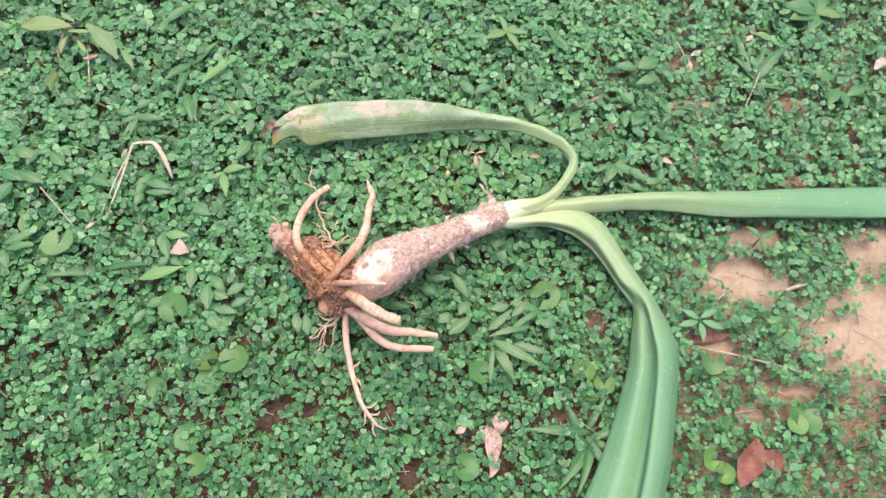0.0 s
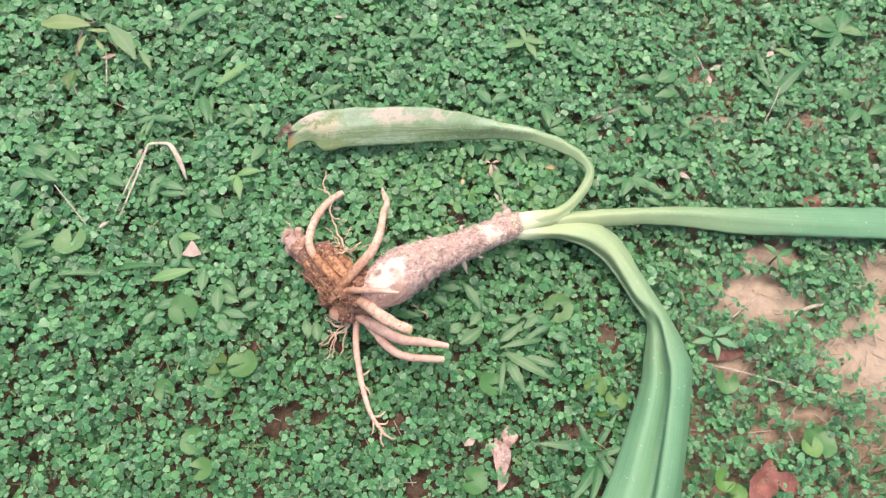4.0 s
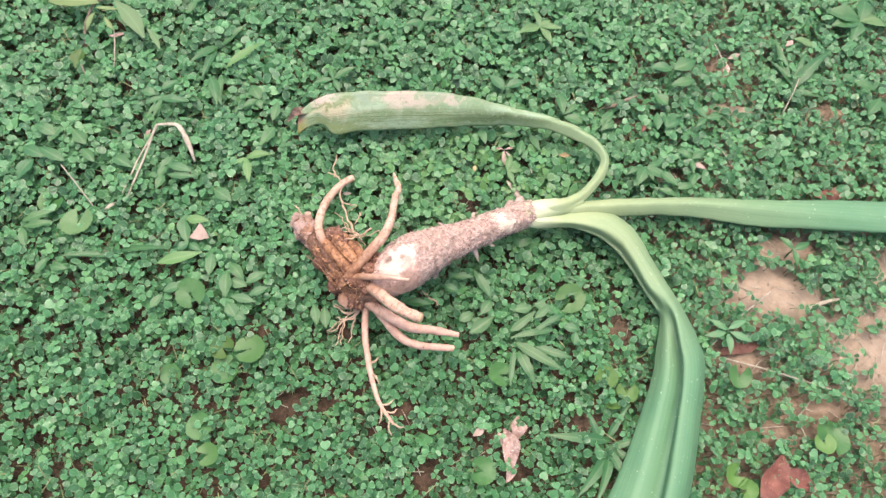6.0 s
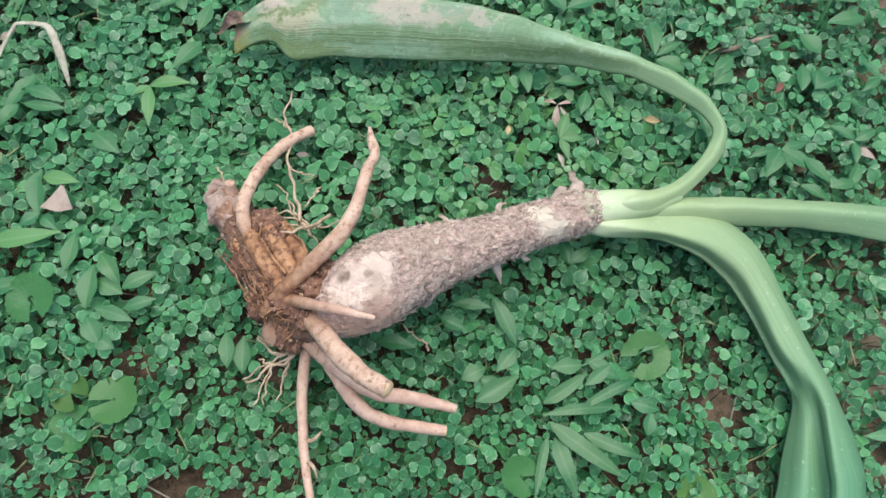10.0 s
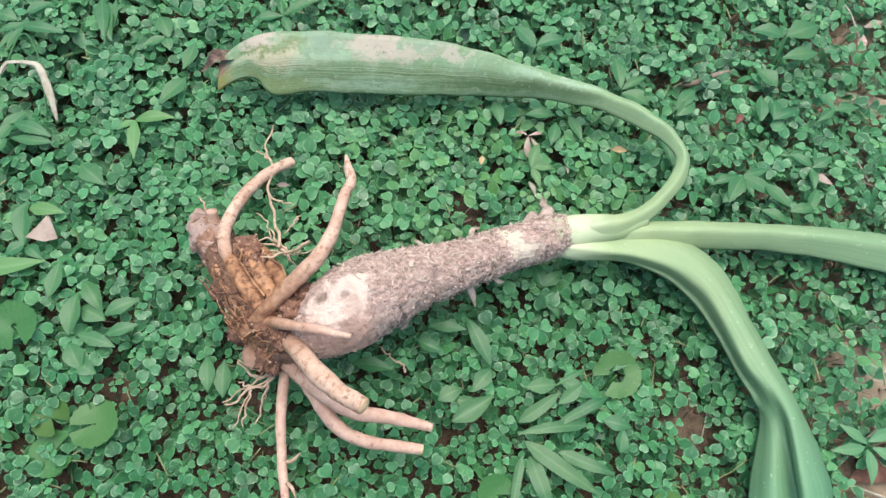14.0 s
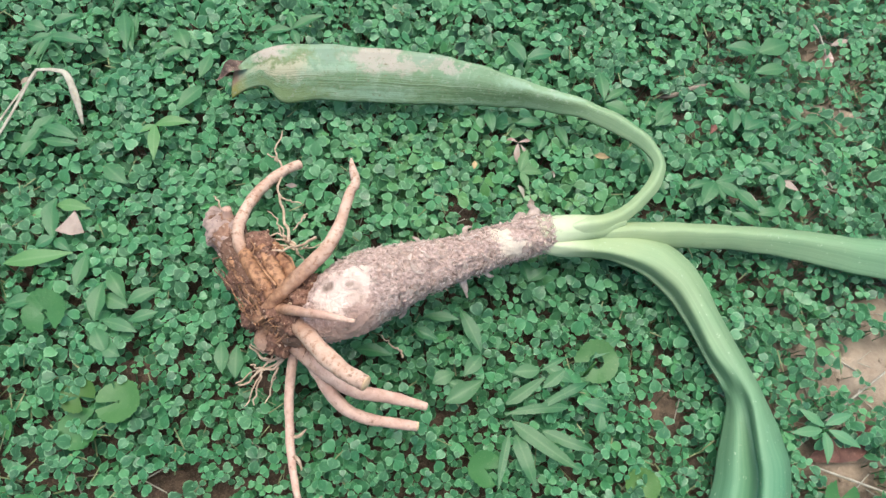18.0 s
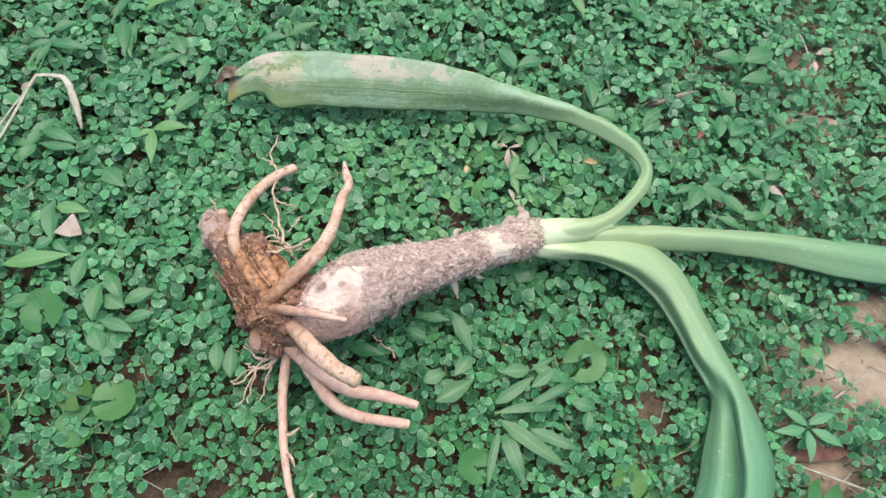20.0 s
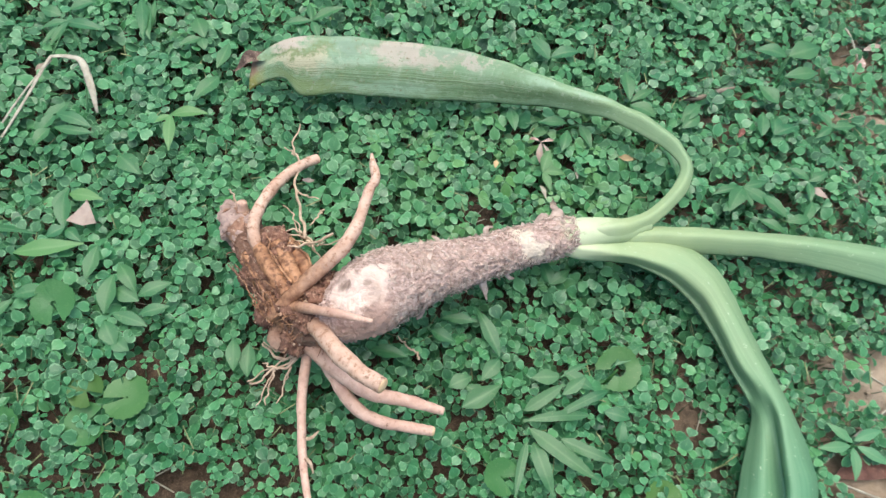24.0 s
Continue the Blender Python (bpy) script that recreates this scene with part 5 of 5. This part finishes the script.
sprig((0.133, 0.257), ((-1, -2, 37, 0.025, 0.004), (1, 3, -27, 0.025, 0.0092), (0, -1, -168, 0.021, 0.0099),), "weed with pointed leaves beside a round leaf")
sprig((0.172, 0.225), ((-6, 10, -6, 0.019, 0.009), (6, -10, 90, 0.016, 0.0074),), GREEN3)
sprig((0.102, 0.543), ((-1, -2, 130, 0.026, 0.0122), (1, 2, 29, 0.026, 0.0112),), GREEN3)
sprig((0.106, 0.476), ((-35, 7, -72, 0.023, 0.0088), (-9, -4, 5, 0.024, 0.0074), (17, -6, -96, 0.021, 0.0089), (27, 3, -60, 0.024, 0.008),), GREEN3)
sprig((0.176, 0.509), ((-1, 1, 100, 0.03, 0.0102), (1, 2, 45, 0.025, 0.0068), (0, -3, -14, 0.023, 0.0121),), "small weed with three pale pointed leaves")
sprig((0.223, 0.495), ((0, 3, 60, 0.027, 0.0102), (0, -3, 44, 0.021, 0.0111),), GREEN3)
sprig((0.314, 0.556), ((8, 34, 172, 0.029, 0.0132), (10, 35, 25, 0.034, 0.0179), (4, 10, 16, 0.033, 0.0119), (-3, -21, 139, 0.023, 0.0142), (-19, -58, 86, 0.025, 0.0103),), "upright weed with opposite pointed leaves on a thin stem")
sprig((0.276, 0.442), ((-1, 0, -161, 0.027, 0.0061), (-1, -1, -124, 0.027, 0.0118), (0, 0, -26, 0.027, 0.0108), (1, 2, 19, 0.022, 0.0071), (1, -1, -71, 0.017, 0.0057),), "weed with arching narrow pointed leaves")
sprig((0.300, 0.421), ((-1, 12, -52, 0.018, 0.0071), (12, -5, 17, 0.021, 0.0079), (-11, -7, -20, 0.022, 0.0079),), GREEN3)
sprig((0.353, 0.240), ((-1, 1, 152, 0.021, 0.0064), (1, 3, 33, 0.024, 0.0069), (-2, -1, -163, 0.025, 0.0069), (0, -2, -85, 0.023, 0.0069), (2, -1, -26, 0.025, 0.0073)), "pale leafy weed on the bare soil with pointed leaves", PALE_SOFT)
sprig((0.585, 0.565), ((-16, 28, 151, 0.018, 0.0113), (-15, 27, -23, 0.026, 0.013), (-7, -21, 48, 0.034, 0.0127), (16, -27, 82, 0.028, 0.0103), (23, -7, 28, 0.034, 0.0129),), GREEN3)
sprig((-0.302, 0.629), ((0, 7, 40, 0.05, 0.0107), (0, -7, 81, 0.024, 0.0078),), GREEN3)
sprig((-0.245, 0.543), ((0, 0, 45, 0.056, 0.009),), "curved grass-like leaf, yellowish at its base", YELLOWING_SOFT)
sprig((-0.262, 0.530), ((0, 0, -65, 0.043, 0.0116),), GREEN3)
sprig((-0.321, 0.481), ((8, 11, -4, 0.03, 0.0087), (3, -14, 76, 0.027, 0.0059), (-11, 3, 34, 0.025, 0.0066),), GREEN3)
sprig((-0.411, 0.420), ((6, -20, 160, 0.034, 0.0113), (-12, 13, 150, 0.028, 0.0121), (25, 3, 136, 0.026, 0.0121), (-18, 4, 74, 0.023, 0.0108),), "cluster of pointed green leaves among clover")
sprig((-0.329, 0.400), ((-26, 10, -19, 0.026, 0.0115), (-43, 1, 134, 0.023, 0.0095), (31, -14, 72, 0.021, 0.0083), (38, 3, -7, 0.03, 0.009),), GREEN3)
sprig((-0.438, 0.354), ((6, -32, 24, 0.032, 0.0096), (9, -38, 9, 0.03, 0.0084), (7, -39, -66, 0.023, 0.0084), (-3, 47, -117, 0.027, 0.0137), (-18, 62, -26, 0.03, 0.0125),), "cluster of long pointed leaves at the edge of the clover")
sprig((-0.281, 0.283), ((0, 0, 16, 0.047, 0.0115),), "flat pale yellow-green leaf on clover", YELLOWING_SOFT)
sprig((-0.269, 0.267), ((1, -16, 26, 0.021, 0.0096), (-9, -36, 59, 0.019, 0.0077), (8, 52, 93, 0.022, 0.0093),), GREEN3)
sprig((-0.398, 0.268), ((6, 5, -11, 0.019, 0.0077), (-6, -5, 64, 0.021, 0.0082),), GREEN3)
sprig((0.285, 0.429), ((-18, -3, -135, 0.014, 0.0065), (7, 9, -49, 0.027, 0.0101), (42, -11, 64, 0.023, 0.0079), (-31, 5, 29, 0.017, 0.0072),), GREEN3)
sprig((0.153, 0.256), ((19, 14, 49, 0.028, 0.0079), (-19, -14, 39, 0.022, 0.0077),), GREEN3)

FADED_LEAF = leaf_material("faded_leaf", [(0.0, (0.165, 0.240, 0.090)), (1.0, (0.230, 0.300, 0.125))], 0.5, 0.5)
GREY_LEAF = leaf_material("grey_green_leaf", [(0.0, (0.120, 0.215, 0.105)), (1.0, (0.165, 0.265, 0.135))], 0.5, 0.4)
seedling = thing("seedling", (-0.428, 0.563, ground_z(-0.428, 0.563)), "leggy seedling with broad yellowish-green oval leaves", "seedling")
part("stem", tube([(-0.428, 0.563, -0.014), (-0.427, 0.592, 0.012), (-0.416, 0.616, 0.028), (-0.404, 0.622, 0.032)], [0.0019, 0.0017, 0.0015, 0.0012], 20, 8), TWIG, seedling)
for x, y, head, length, width, mat, label in ((-0.408, 0.616, 176, 0.064, 0.0246, FADED_LEAF, "pale yellow-green oval leaf"), (-0.391, 0.621, -39, 0.066, 0.0206, GREY_LEAF, "drooping greyish leaf"), (-0.344, 0.584, -46, 0.035, 0.0082, GREY_LEAF, "drooping greyish leaf"), (-0.400, 0.624, 66, 0.031, 0.0096, WEED, ""), (-0.409, 0.625, 148, 0.022, 0.0069, GREY_LEAF, "greyish leaf"), (-0.411, 0.608, 3, 0.026, 0.0061, FADED_LEAF, "pale yellow-green leaf"), (-0.410, 0.602, -104, 0.027, 0.0068, FADED_LEAF, "pale yellow-green leaf"), (-0.398, 0.596, -54, 0.023, 0.0061, FADED_LEAF, "pale yellow-green leaf"), (-0.381, 0.612, -71, 0.029, 0.0096, WEED, "")):
    part("leaf", blade((x, y, 0.031), head, length, width, 0.12, 0.42, 0.22, 0.5, 14, 0.002, head, -18 if mat is GREY_LEAF else 6, 0.7), mat, seedling, label)
part("withered_leaf", blade((-0.423, 0.558, 0.014), -95, 0.026, 0.020, 0.1, 0.4, 0.3, 0.5, 10, 0.005, 3, 0, 0.6), OLIVE_DARK, seedling, "shrivelled olive-brown leaf")

big_weed = thing("broadleaf_weed", (0.60, 0.70, ground_z(0.6, 0.7)), "pale broad-leaved weed with a whitish leaf", "weed", "broadleaf weeds in the clover")
for head, length, width, mat in ((-8, 0.040, 0.016, PALE), (15, 0.03, 0.014, PALE), (165, 0.05, 0.03, WEED), (195, 0.045, 0.026, WEED), (240, 0.04, 0.02, WEED), (70, 0.045, 0.022, WEED)):
    part("leaf", blade((0.60, 0.70, 0.014), head, length, width, 0.3, 0.7, 0.2, 0.45, 10, 0.001, head), mat, big_weed)


def tuft(place, blades, label):
    x, y = place
    z = ground_z(x, y)
    ob = thing("grass_tuft", (x, y, z), label, "grass", "grass tufts in the clover")
    r = random.Random(int(x * 1e4))
    for heading, length, width in blades:
        base = Vector((x + r.uniform(-0.006, 0.006), y + r.uniform(-0.006, 0.006), 0.004))
        part("blade", blade(base, heading, length, width, r.uniform(0.32, 0.5), r.uniform(0.42, 0.62), r.uniform(0.12, 0.28), 0.3, 14, 0.0006, heading, r.uniform(-16, 16)), BLADE, ob)
    return ob


wide_tuft = thing("grass_tuft", (0.130, 0.221, ground_z(0.130, 0.221)), "low tuft of wide green grass blades", "grass", "grass tufts in the clover")
for dx, dy, heading, length, width in ((39, 30, -150, 0.042, 0.0072), (26, 10, -170, 0.044, 0.0078), (-22, 6, 37, 0.032, 0.0093), (-17, -6, -33, 0.052, 0.0115), (6, -10, -19, 0.035, 0.0092), (-13, -15, -68, 0.034, 0.0114), (-18, -15, -101, 0.035, 0.0064)):
    part("blade", blade((0.130 + dx / 1000, 0.221 + dy / 1000, 0.0160), heading, length * 1.14, width * 0.98, 0.26, 0.44, 0.12, 0.22, 18, 0.0014, heading, 8, 1.6), BLADE, wide_tuft)
tuft((0.212, 0.111), ((180, 0.075, 0.013), (232, 0.07, 0.013), (255, 0.07, 0.010), (292, 0.07, 0.009), (318, 0.06, 0.008), (20, 0.05, 0.008), (60, 0.05, 0.008), (120, 0.045, 0.008)),
     "tuft of narrow and wide grass blades under the leaf")
tuft((0.490, 0.585), ((128, 0.055, 0.009), (106, 0.078, 0.013), (52, 0.090, 0.016), (62, 0.06, 0.010), (140, 0.04, 0.008), (200, 0.035, 0.009), (300, 0.035, 0.010), (345, 0.045, 0.010)),
     "tuft of spreading grass blades near bare soil")
tuft((-0.262, 0.585), ((45, 0.045, 0.010), (235, 0.05, 0.012), (270, 0.06, 0.012)), "few short grass blades in clover")
tuft((-0.22, 0.52), ((95, 0.03, 0.012), (265, 0.035, 0.014)), "few short grass blades in clover")
tuft((-0.33, 0.295), ((5, 0.07, 0.008), (185, 0.06, 0.008)), "few long narrow grass blades in clover")


YELLOWING_DARK = leaf_material("olive_round_leaf", [(0.0, (0.050, 0.150, 0.038)), (1.0, (0.072, 0.185, 0.046))], 0.42, 0.3)


def round_leaf(place, radius, gap, turn, material=None, label="round green leaf with a notch and scalloped edge", height=0.018, stalk=True, cup=0.20, hollow=0.0):
    x, y = place
    z = ground_z(x, y)
    ob = thing("round_leaf_weed", (x, y, z), label, "weed", "round-leaved weeds in the clover")
    m = material or ROUND
    part("leaf", kidney((x, y, height), radius, gap, turn, 0.16, cup, 19, x * 31, hollow), m, ob)
    if stalk:
        a = radians(turn + 20)
        part("stalk", tube([(x, y, height - radius * 0.16), (x + math.cos(a) * radius * 0.5, y + math.sin(a) * radius * 0.5, height * 0.3), (x + math.cos(a) * radius * 0.7, y + math.sin(a) * radius * 0.7, z - 0.002)],
                           [0.0009, 0.001, 0.001], 8, 6), m, ob)
    return ob


round_leaf((-0.239, 0.250), 0.0165, 30, -60, cup=0.12, hollow=0.12)
round_leaf((-0.168, 0.193), 0.0160, 20, 200, YELLOWING_DARK, cup=0.12, hollow=0.06)
round_leaf((-0.198, 0.194), 0.0128, 50, 330, OLIVE_DARK, "dark olive round leaf beside a larger green one", 0.013, cup=0.1)
round_leaf((-0.193, 0.172), 0.0150, 60, 30, height=0.008, label="round green leaf low among the clover", cup=0.1)
round_leaf((-0.208, 0.112), 0.0135, 50, 20, height=0.015)
round_leaf((-0.196, 0.085), 0.0115, 60, 200, YELLOWING_DARK, height=0.014)
round_leaf((-0.375, 0.326), 0.0175, 40, 85, PALE, cup=0.25)
round_leaf((0.175, 0.268), 0.0165, 52, 215, YELLOWING_DARK, "yellow-green round leaf with a deep wide notch", 0.019, cup=0.1, hollow=0.34)
round_leaf((0.097, 0.179), 0.013, 60, -20)
round_leaf((0.213, 0.182), 0.0125, 70, 250, OLIVE_SOFT, "curled olive-yellow lobed leaf", 0.014, cup=0.35)
round_leaf((0.235, 0.168), 0.0115, 80, 90, OLIVE_SOFT, "curled olive-yellow lobed leaf", 0.014, cup=0.35)
round_leaf((0.220, 0.160), 0.011, 80, 10, OLIVE_SOFT, "curled olive-yellow lobed leaf", 0.010, cup=0.4)
round_leaf((0.342, 0.086), 0.012, 80, 30, YELLOWING, "curled yellowing lobed leaf", cup=0.4)
round_leaf((0.354, 0.072), 0.011, 60, 200, YELLOWING, "curled yellowing lobed leaf", 0.015, cup=0.4)
round_leaf((0.457, 0.129), 0.018, 40, 250, height=0.012)
round_leaf((0.442, 0.122), 0.011, 60, 100, YELLOWING, "small bright yellow round leaf", 0.021)
round_leaf((-0.247, 0.164), 0.011, 60, 300, height=0.009)
round_leaf((-0.412, 0.352), 0.015, 50, 40, height=0.012)
round_leaf((0.079, 0.080), 0.014, 60, 170)
round_leaf((0.36, 0.19), 0.013, 60, 80)

# ---- fallen leaves, straw and twigs ----
def fallen(name, place, heading, length, width, material, label, category="dead leaf", crumple=0.006, lift=0.006, fold=0.25, peak=0.5, blunt=0.4):
    x, y = place
    ob = part(name, blade((0, 0, 0), heading, length, width, 0.08, 0.16, fold, peak, 14, crumple, x * 50, 10, blunt), material)
    ob.location = (x - math.cos(radians(heading)) * length / 2, y - math.sin(radians(heading)) * length / 2, (ground_z(x, y) + lift if bareness(x, y) > 0.5 else 0.013))
    return tagged(ob, label, category)


fallen("dead_leaf", (0.378, 0.232), 25, 0.066, 0.026, DEAD_DARK, "dry reddish-brown fallen leaf on bare soil", lift=0.008, crumple=0.010)
fallen("dead_leaf", (0.384, 0.082), 54, 0.060, 0.028, DEAD_RED, "large dry reddish-brown fallen leaf", lift=0.018, crumple=0.012, blunt=0.5, peak=0.46, fold=0.4)
crumpled = thing("dead_leaf", (0.109, 0.106, ground_z(0.109, 0.106)), "crumpled pinkish-brown dead leaf in a gap of the clover", "dead leaf")
for x, y, head, length, width, seed in ((0.106, 0.078, 80, 0.056, 0.020, 1), (0.112, 0.090, 105, 0.040, 0.018, 5), (0.113, 0.112, 70, 0.030, 0.020, 8), (0.104, 0.070, 60, 0.028, 0.014, 3)):
    part("fold", blade((x, y, 0.008), head, length * 0.85, width * 0.85, 0.1, 0.3, 0.9, 0.5, 16, 0.018, seed * 3.7, 30, 0.5), DEAD_PINK, crumpled)
fallen("dead_leaf", (0.520, 0.432), 10, 0.05, 0.018, DEAD_RED, "reddish fallen leaf beside the strap leaf", lift=0.002).location.z = -0.003
fallen("dead_leaf", (0.675, 0.617), 40, 0.03, 0.014, DEAD_PINK, "pinkish fallen leaf on bare soil", lift=0.013)
fallen("dead_leaf", (0.412, 0.085), 150, 0.04, 0.020, DEAD_RED, "torn reddish fallen leaf", lift=0.011)
fallen("leaf_chip", (-0.240, 0.323), 95, 0.022, 0.022, CHIP, "pale tan triangular chip of dry leaf on clover", "leaf chip", 0.002, 0.020, 0.25, 0.06, -0.5).location.z = 0.018
flower = thing("withered_flower", (0.101, 0.450, ground_z(0.101, 0.45)), "shrivelled pinkish withered flower on clover", "flower")
for x, y, head, length, width in ((0.101, 0.453, 262, 0.019, 0.0058), (0.101, 0.454, 15, 0.013, 0.0036), (0.100, 0.454, 165, 0.010, 0.0034), (0.103, 0.452, 300, 0.010, 0.0030)):
    part("petal", blade((x, y, 0.017), head, length, width, 0.1, 0.5, 0.5, 0.6, 12, 0.004, head, 25), DEAD_PINK if head in (15, 165) else CHIP, flower)
fallen("yellow_leaf", (0.175, 0.455), 172, 0.016, 0.0062, FADED, "small yellow-tan fallen leaf on clover", "dead leaf", 0.004, 0.022, 0.5, 0.4, 0.8)
fallen("dry_leaf_bit", (0.117, 0.398), 105, 0.015, 0.0050, CHIP, "small curled tan bit of dry leaf", "leaf chip", 0.005, 0.022, 0.8)
fallen("dry_leaf_bit", (0.108, 0.409), 120, 0.012, 0.0044, STRAW, "small curled tan bit of dry leaf", "leaf chip", 0.005, 0.022, 0.8)
fallen("dry_leaf_bit", (0.134, 0.430), 100, 0.010, 0.0030, STRAW, "small pale bit of dry leaf", "leaf chip", 0.003, 0.022, 0.8)
fallen("dry_leaf_bit", (0.278, 0.500), 60, 0.012, 0.0060, DEAD_RED, "small rust-brown bit of dry leaf on soil", "leaf chip", 0.005, 0.010, 0.6)
fallen("dry_leaf_bit", (-0.083, 0.383), 0, 0.010, 0.0045, CHIP, "small whitish bit of dry leaf", "leaf chip", 0.001, 0.024)
fallen("dry_leaf_bit", (-0.345, 0.349), 38, 0.015, 0.0042, STRAW, "small whitish bit of dry leaf", "leaf chip", 0.001, 0.022)
fallen("dry_leaf_bit", (0.066, 0.428), 85, 0.009, 0.0045, FADED, "small tan bit of dry leaf", "leaf chip", 0.003, 0.020)
fallen("dry_leaf_bit", (0.075, 0.118), 30, 0.014, 0.008, CHIP, "small whitish bit of dry leaf", "leaf chip", 0.001, 0.02)


def stalk(name, points, radii, material, label, category, squash=1.0):
    at = Vector(points[0])
    ob = part(name, tube([Vector(p) - at for p in points], radii, 30, 8, 0.2, 150, squash), material)
    ob.location = at
    return tagged(ob, label, category)


stalk("dry_grass", [(-0.331, 0.360, 0.010), (-0.317, 0.412, 0.020), (-0.311, 0.447, 0.024), (-0.306, 0.452, 0.025), (-0.292, 0.453, 0.026), (-0.283, 0.450, 0.026), (-0.271, 0.432, 0.024), (-0.261, 0.411, 0.016)],
      [0.0010, 0.0013, 0.0015, 0.0016, 0.0020, 0.0027, 0.0032, 0.0010], STRAW, "bent pale dry grass stalk lying on clover", "dry grass", 0.35)
stalk("dry_grass", [(-0.314, 0.443, 0.016), (-0.309, 0.474, 0.024), (-0.300, 0.477, 0.026), (-0.283, 0.452, 0.024), (-0.270, 0.412, 0.014)], [0.0008] * 5, BLADE, "thin curved green grass stem", "grass")
stalk("dry_grass", [(-0.410, 0.397, 0.014), (-0.386, 0.372, 0.019), (-0.364, 0.348, 0.012)], [0.0007] * 3, STRAW, "thin dry grass stem on clover", "dry grass")
stalk("stick", [(0.464, 0.279, -0.003), (0.485, 0.288, -0.001), (0.506, 0.293, -0.002)], [0.0022, 0.0026, 0.0018], STRAW, "short pale dry stick on bare soil", "stick")
stalk("dry_grass", [(0.346, 0.214, 0.002), (0.400, 0.200, 0.008), (0.470, 0.184, 0.002)], [0.001] * 3, STRAW, "long thin dry grass stem on soil", "dry grass")
stalk("twig", [(0.231, 0.536, 0.0), (0.246, 0.537, 0.006), (0.262, 0.545, 0.010), (0.280, 0.554, 0.008)], [0.0014, 0.0028, 0.0022, 0.0009], TWIG, "short knobbly brown twig", "twig")
stalk("dry_grass", [(0.334, 0.222, 0.0), (0.375, 0.262, 0.009), (0.418, 0.296, 0.002)], [0.0008] * 3, STRAW, "thin dry grass stem over bare soil", "dry grass")
stalk("dry_grass", [(0.350, 0.500, 0.002), (0.378, 0.482, 0.006), (0.392, 0.462, 0.002)], [0.0008] * 3, STRAW, "thin dry grass stem over soil", "dry grass")
stalk("dry_grass", [(0.330, 0.462, 0.002), (0.368, 0.462, 0.006), (0.402, 0.457, 0.002)], [0.0009] * 3, TWIG, "thin brown dead stem over soil", "dry grass")
stalk("dry_grass", [(0.408, 0.160, 0.0), (0.424, 0.146, 0.004), (0.434, 0.129, 0.0)], [0.0008] * 3, STRAW, "thin dry grass stem over soil", "dry grass")

fallen("dry_leaf_bit", (0.492, 0.652), 40, 0.018, 0.008, CHIP, "small tan dry leaf by the grass tuft", "leaf chip", 0.003, 0.024)
fallen("dry_leaf_bit", (0.478, 0.640), 110, 0.016, 0.006, CHIP, "small tan dry leaf by the grass tuft", "leaf chip", 0.003, 0.022)
fallen("dry_leaf_bit", (0.515, 0.655), 150, 0.034, 0.012, PALE, "pale green fallen leaf by the grass tuft", "leaf chip", 0.003, 0.026)
fallen("dry_leaf_bit", (-0.322, 0.447), 60, 0.010, 0.005, TWIG, "small brown bit of dry leaf", "leaf chip", 0.003, 0.024)
fallen("dry_leaf_bit", (-0.10, 0.672), 10, 0.016, 0.006, CHIP, "small whitish bit of dry leaf", "leaf chip", 0.002, 0.028)
fallen("dry_leaf_bit", (0.345, 0.452), 160, 0.018, 0.008, CHIP, "small whitish bit of dry leaf", "leaf chip", 0.002, 0.024)
fallen("dry_leaf_bit", (0.400, 0.605), 80, 0.020, 0.010, DEAD_PINK, "small pinkish bit of dead leaf", "leaf chip", 0.004, 0.016)
fallen("dry_leaf_bit", (0.412, 0.625), 20, 0.018, 0.008, CHIP, "small greyish bit of dead leaf", "leaf chip", 0.004, 0.018)
stalk("dry_grass", [(0.470, 0.545, 0.004), (0.485, 0.575, 0.016), (0.497, 0.598, 0.012)], [0.0007, 0.0008, 0.0006], STRAW, "dry straw stalk below the grass tuft", "dry grass")
stalk("dry_grass", [(0.385, 0.655, 0.006), (0.390, 0.635, 0.012), (0.400, 0.610, 0.006)], [0.0009, 0.001, 0.0008], STRAW, "dry straw stalk in bare litter", "dry grass")
stalk("dry_grass", [(-0.428, 0.560, 0.004), (-0.418, 0.535, 0.014), (-0.400, 0.505, 0.006)], [0.0009, 0.001, 0.0007], TWIG, "thin brown dead stem below the seedling", "dry grass")
stalk("dry_grass", [(-0.395, 0.600, 0.008), (-0.385, 0.570, 0.016), (-0.382, 0.540, 0.008)], [0.0008, 0.0009, 0.0006], STRAW, "thin dry stem beside the seedling", "dry grass")
fallen("dead_leaf", (-0.385, 0.585), 20, 0.022, 0.008, DEAD_PINK, "small brownish dead leaf beside the seedling", crumple=0.006)
stalk("dry_grass", [(-0.337, 0.366, 0.010), (-0.322, 0.415, 0.019), (-0.309, 0.449, 0.023)], [0.0008, 0.0010, 0.0009], STRAW, "thin pale dry grass stalk beside a bent one", "dry grass", 0.5)
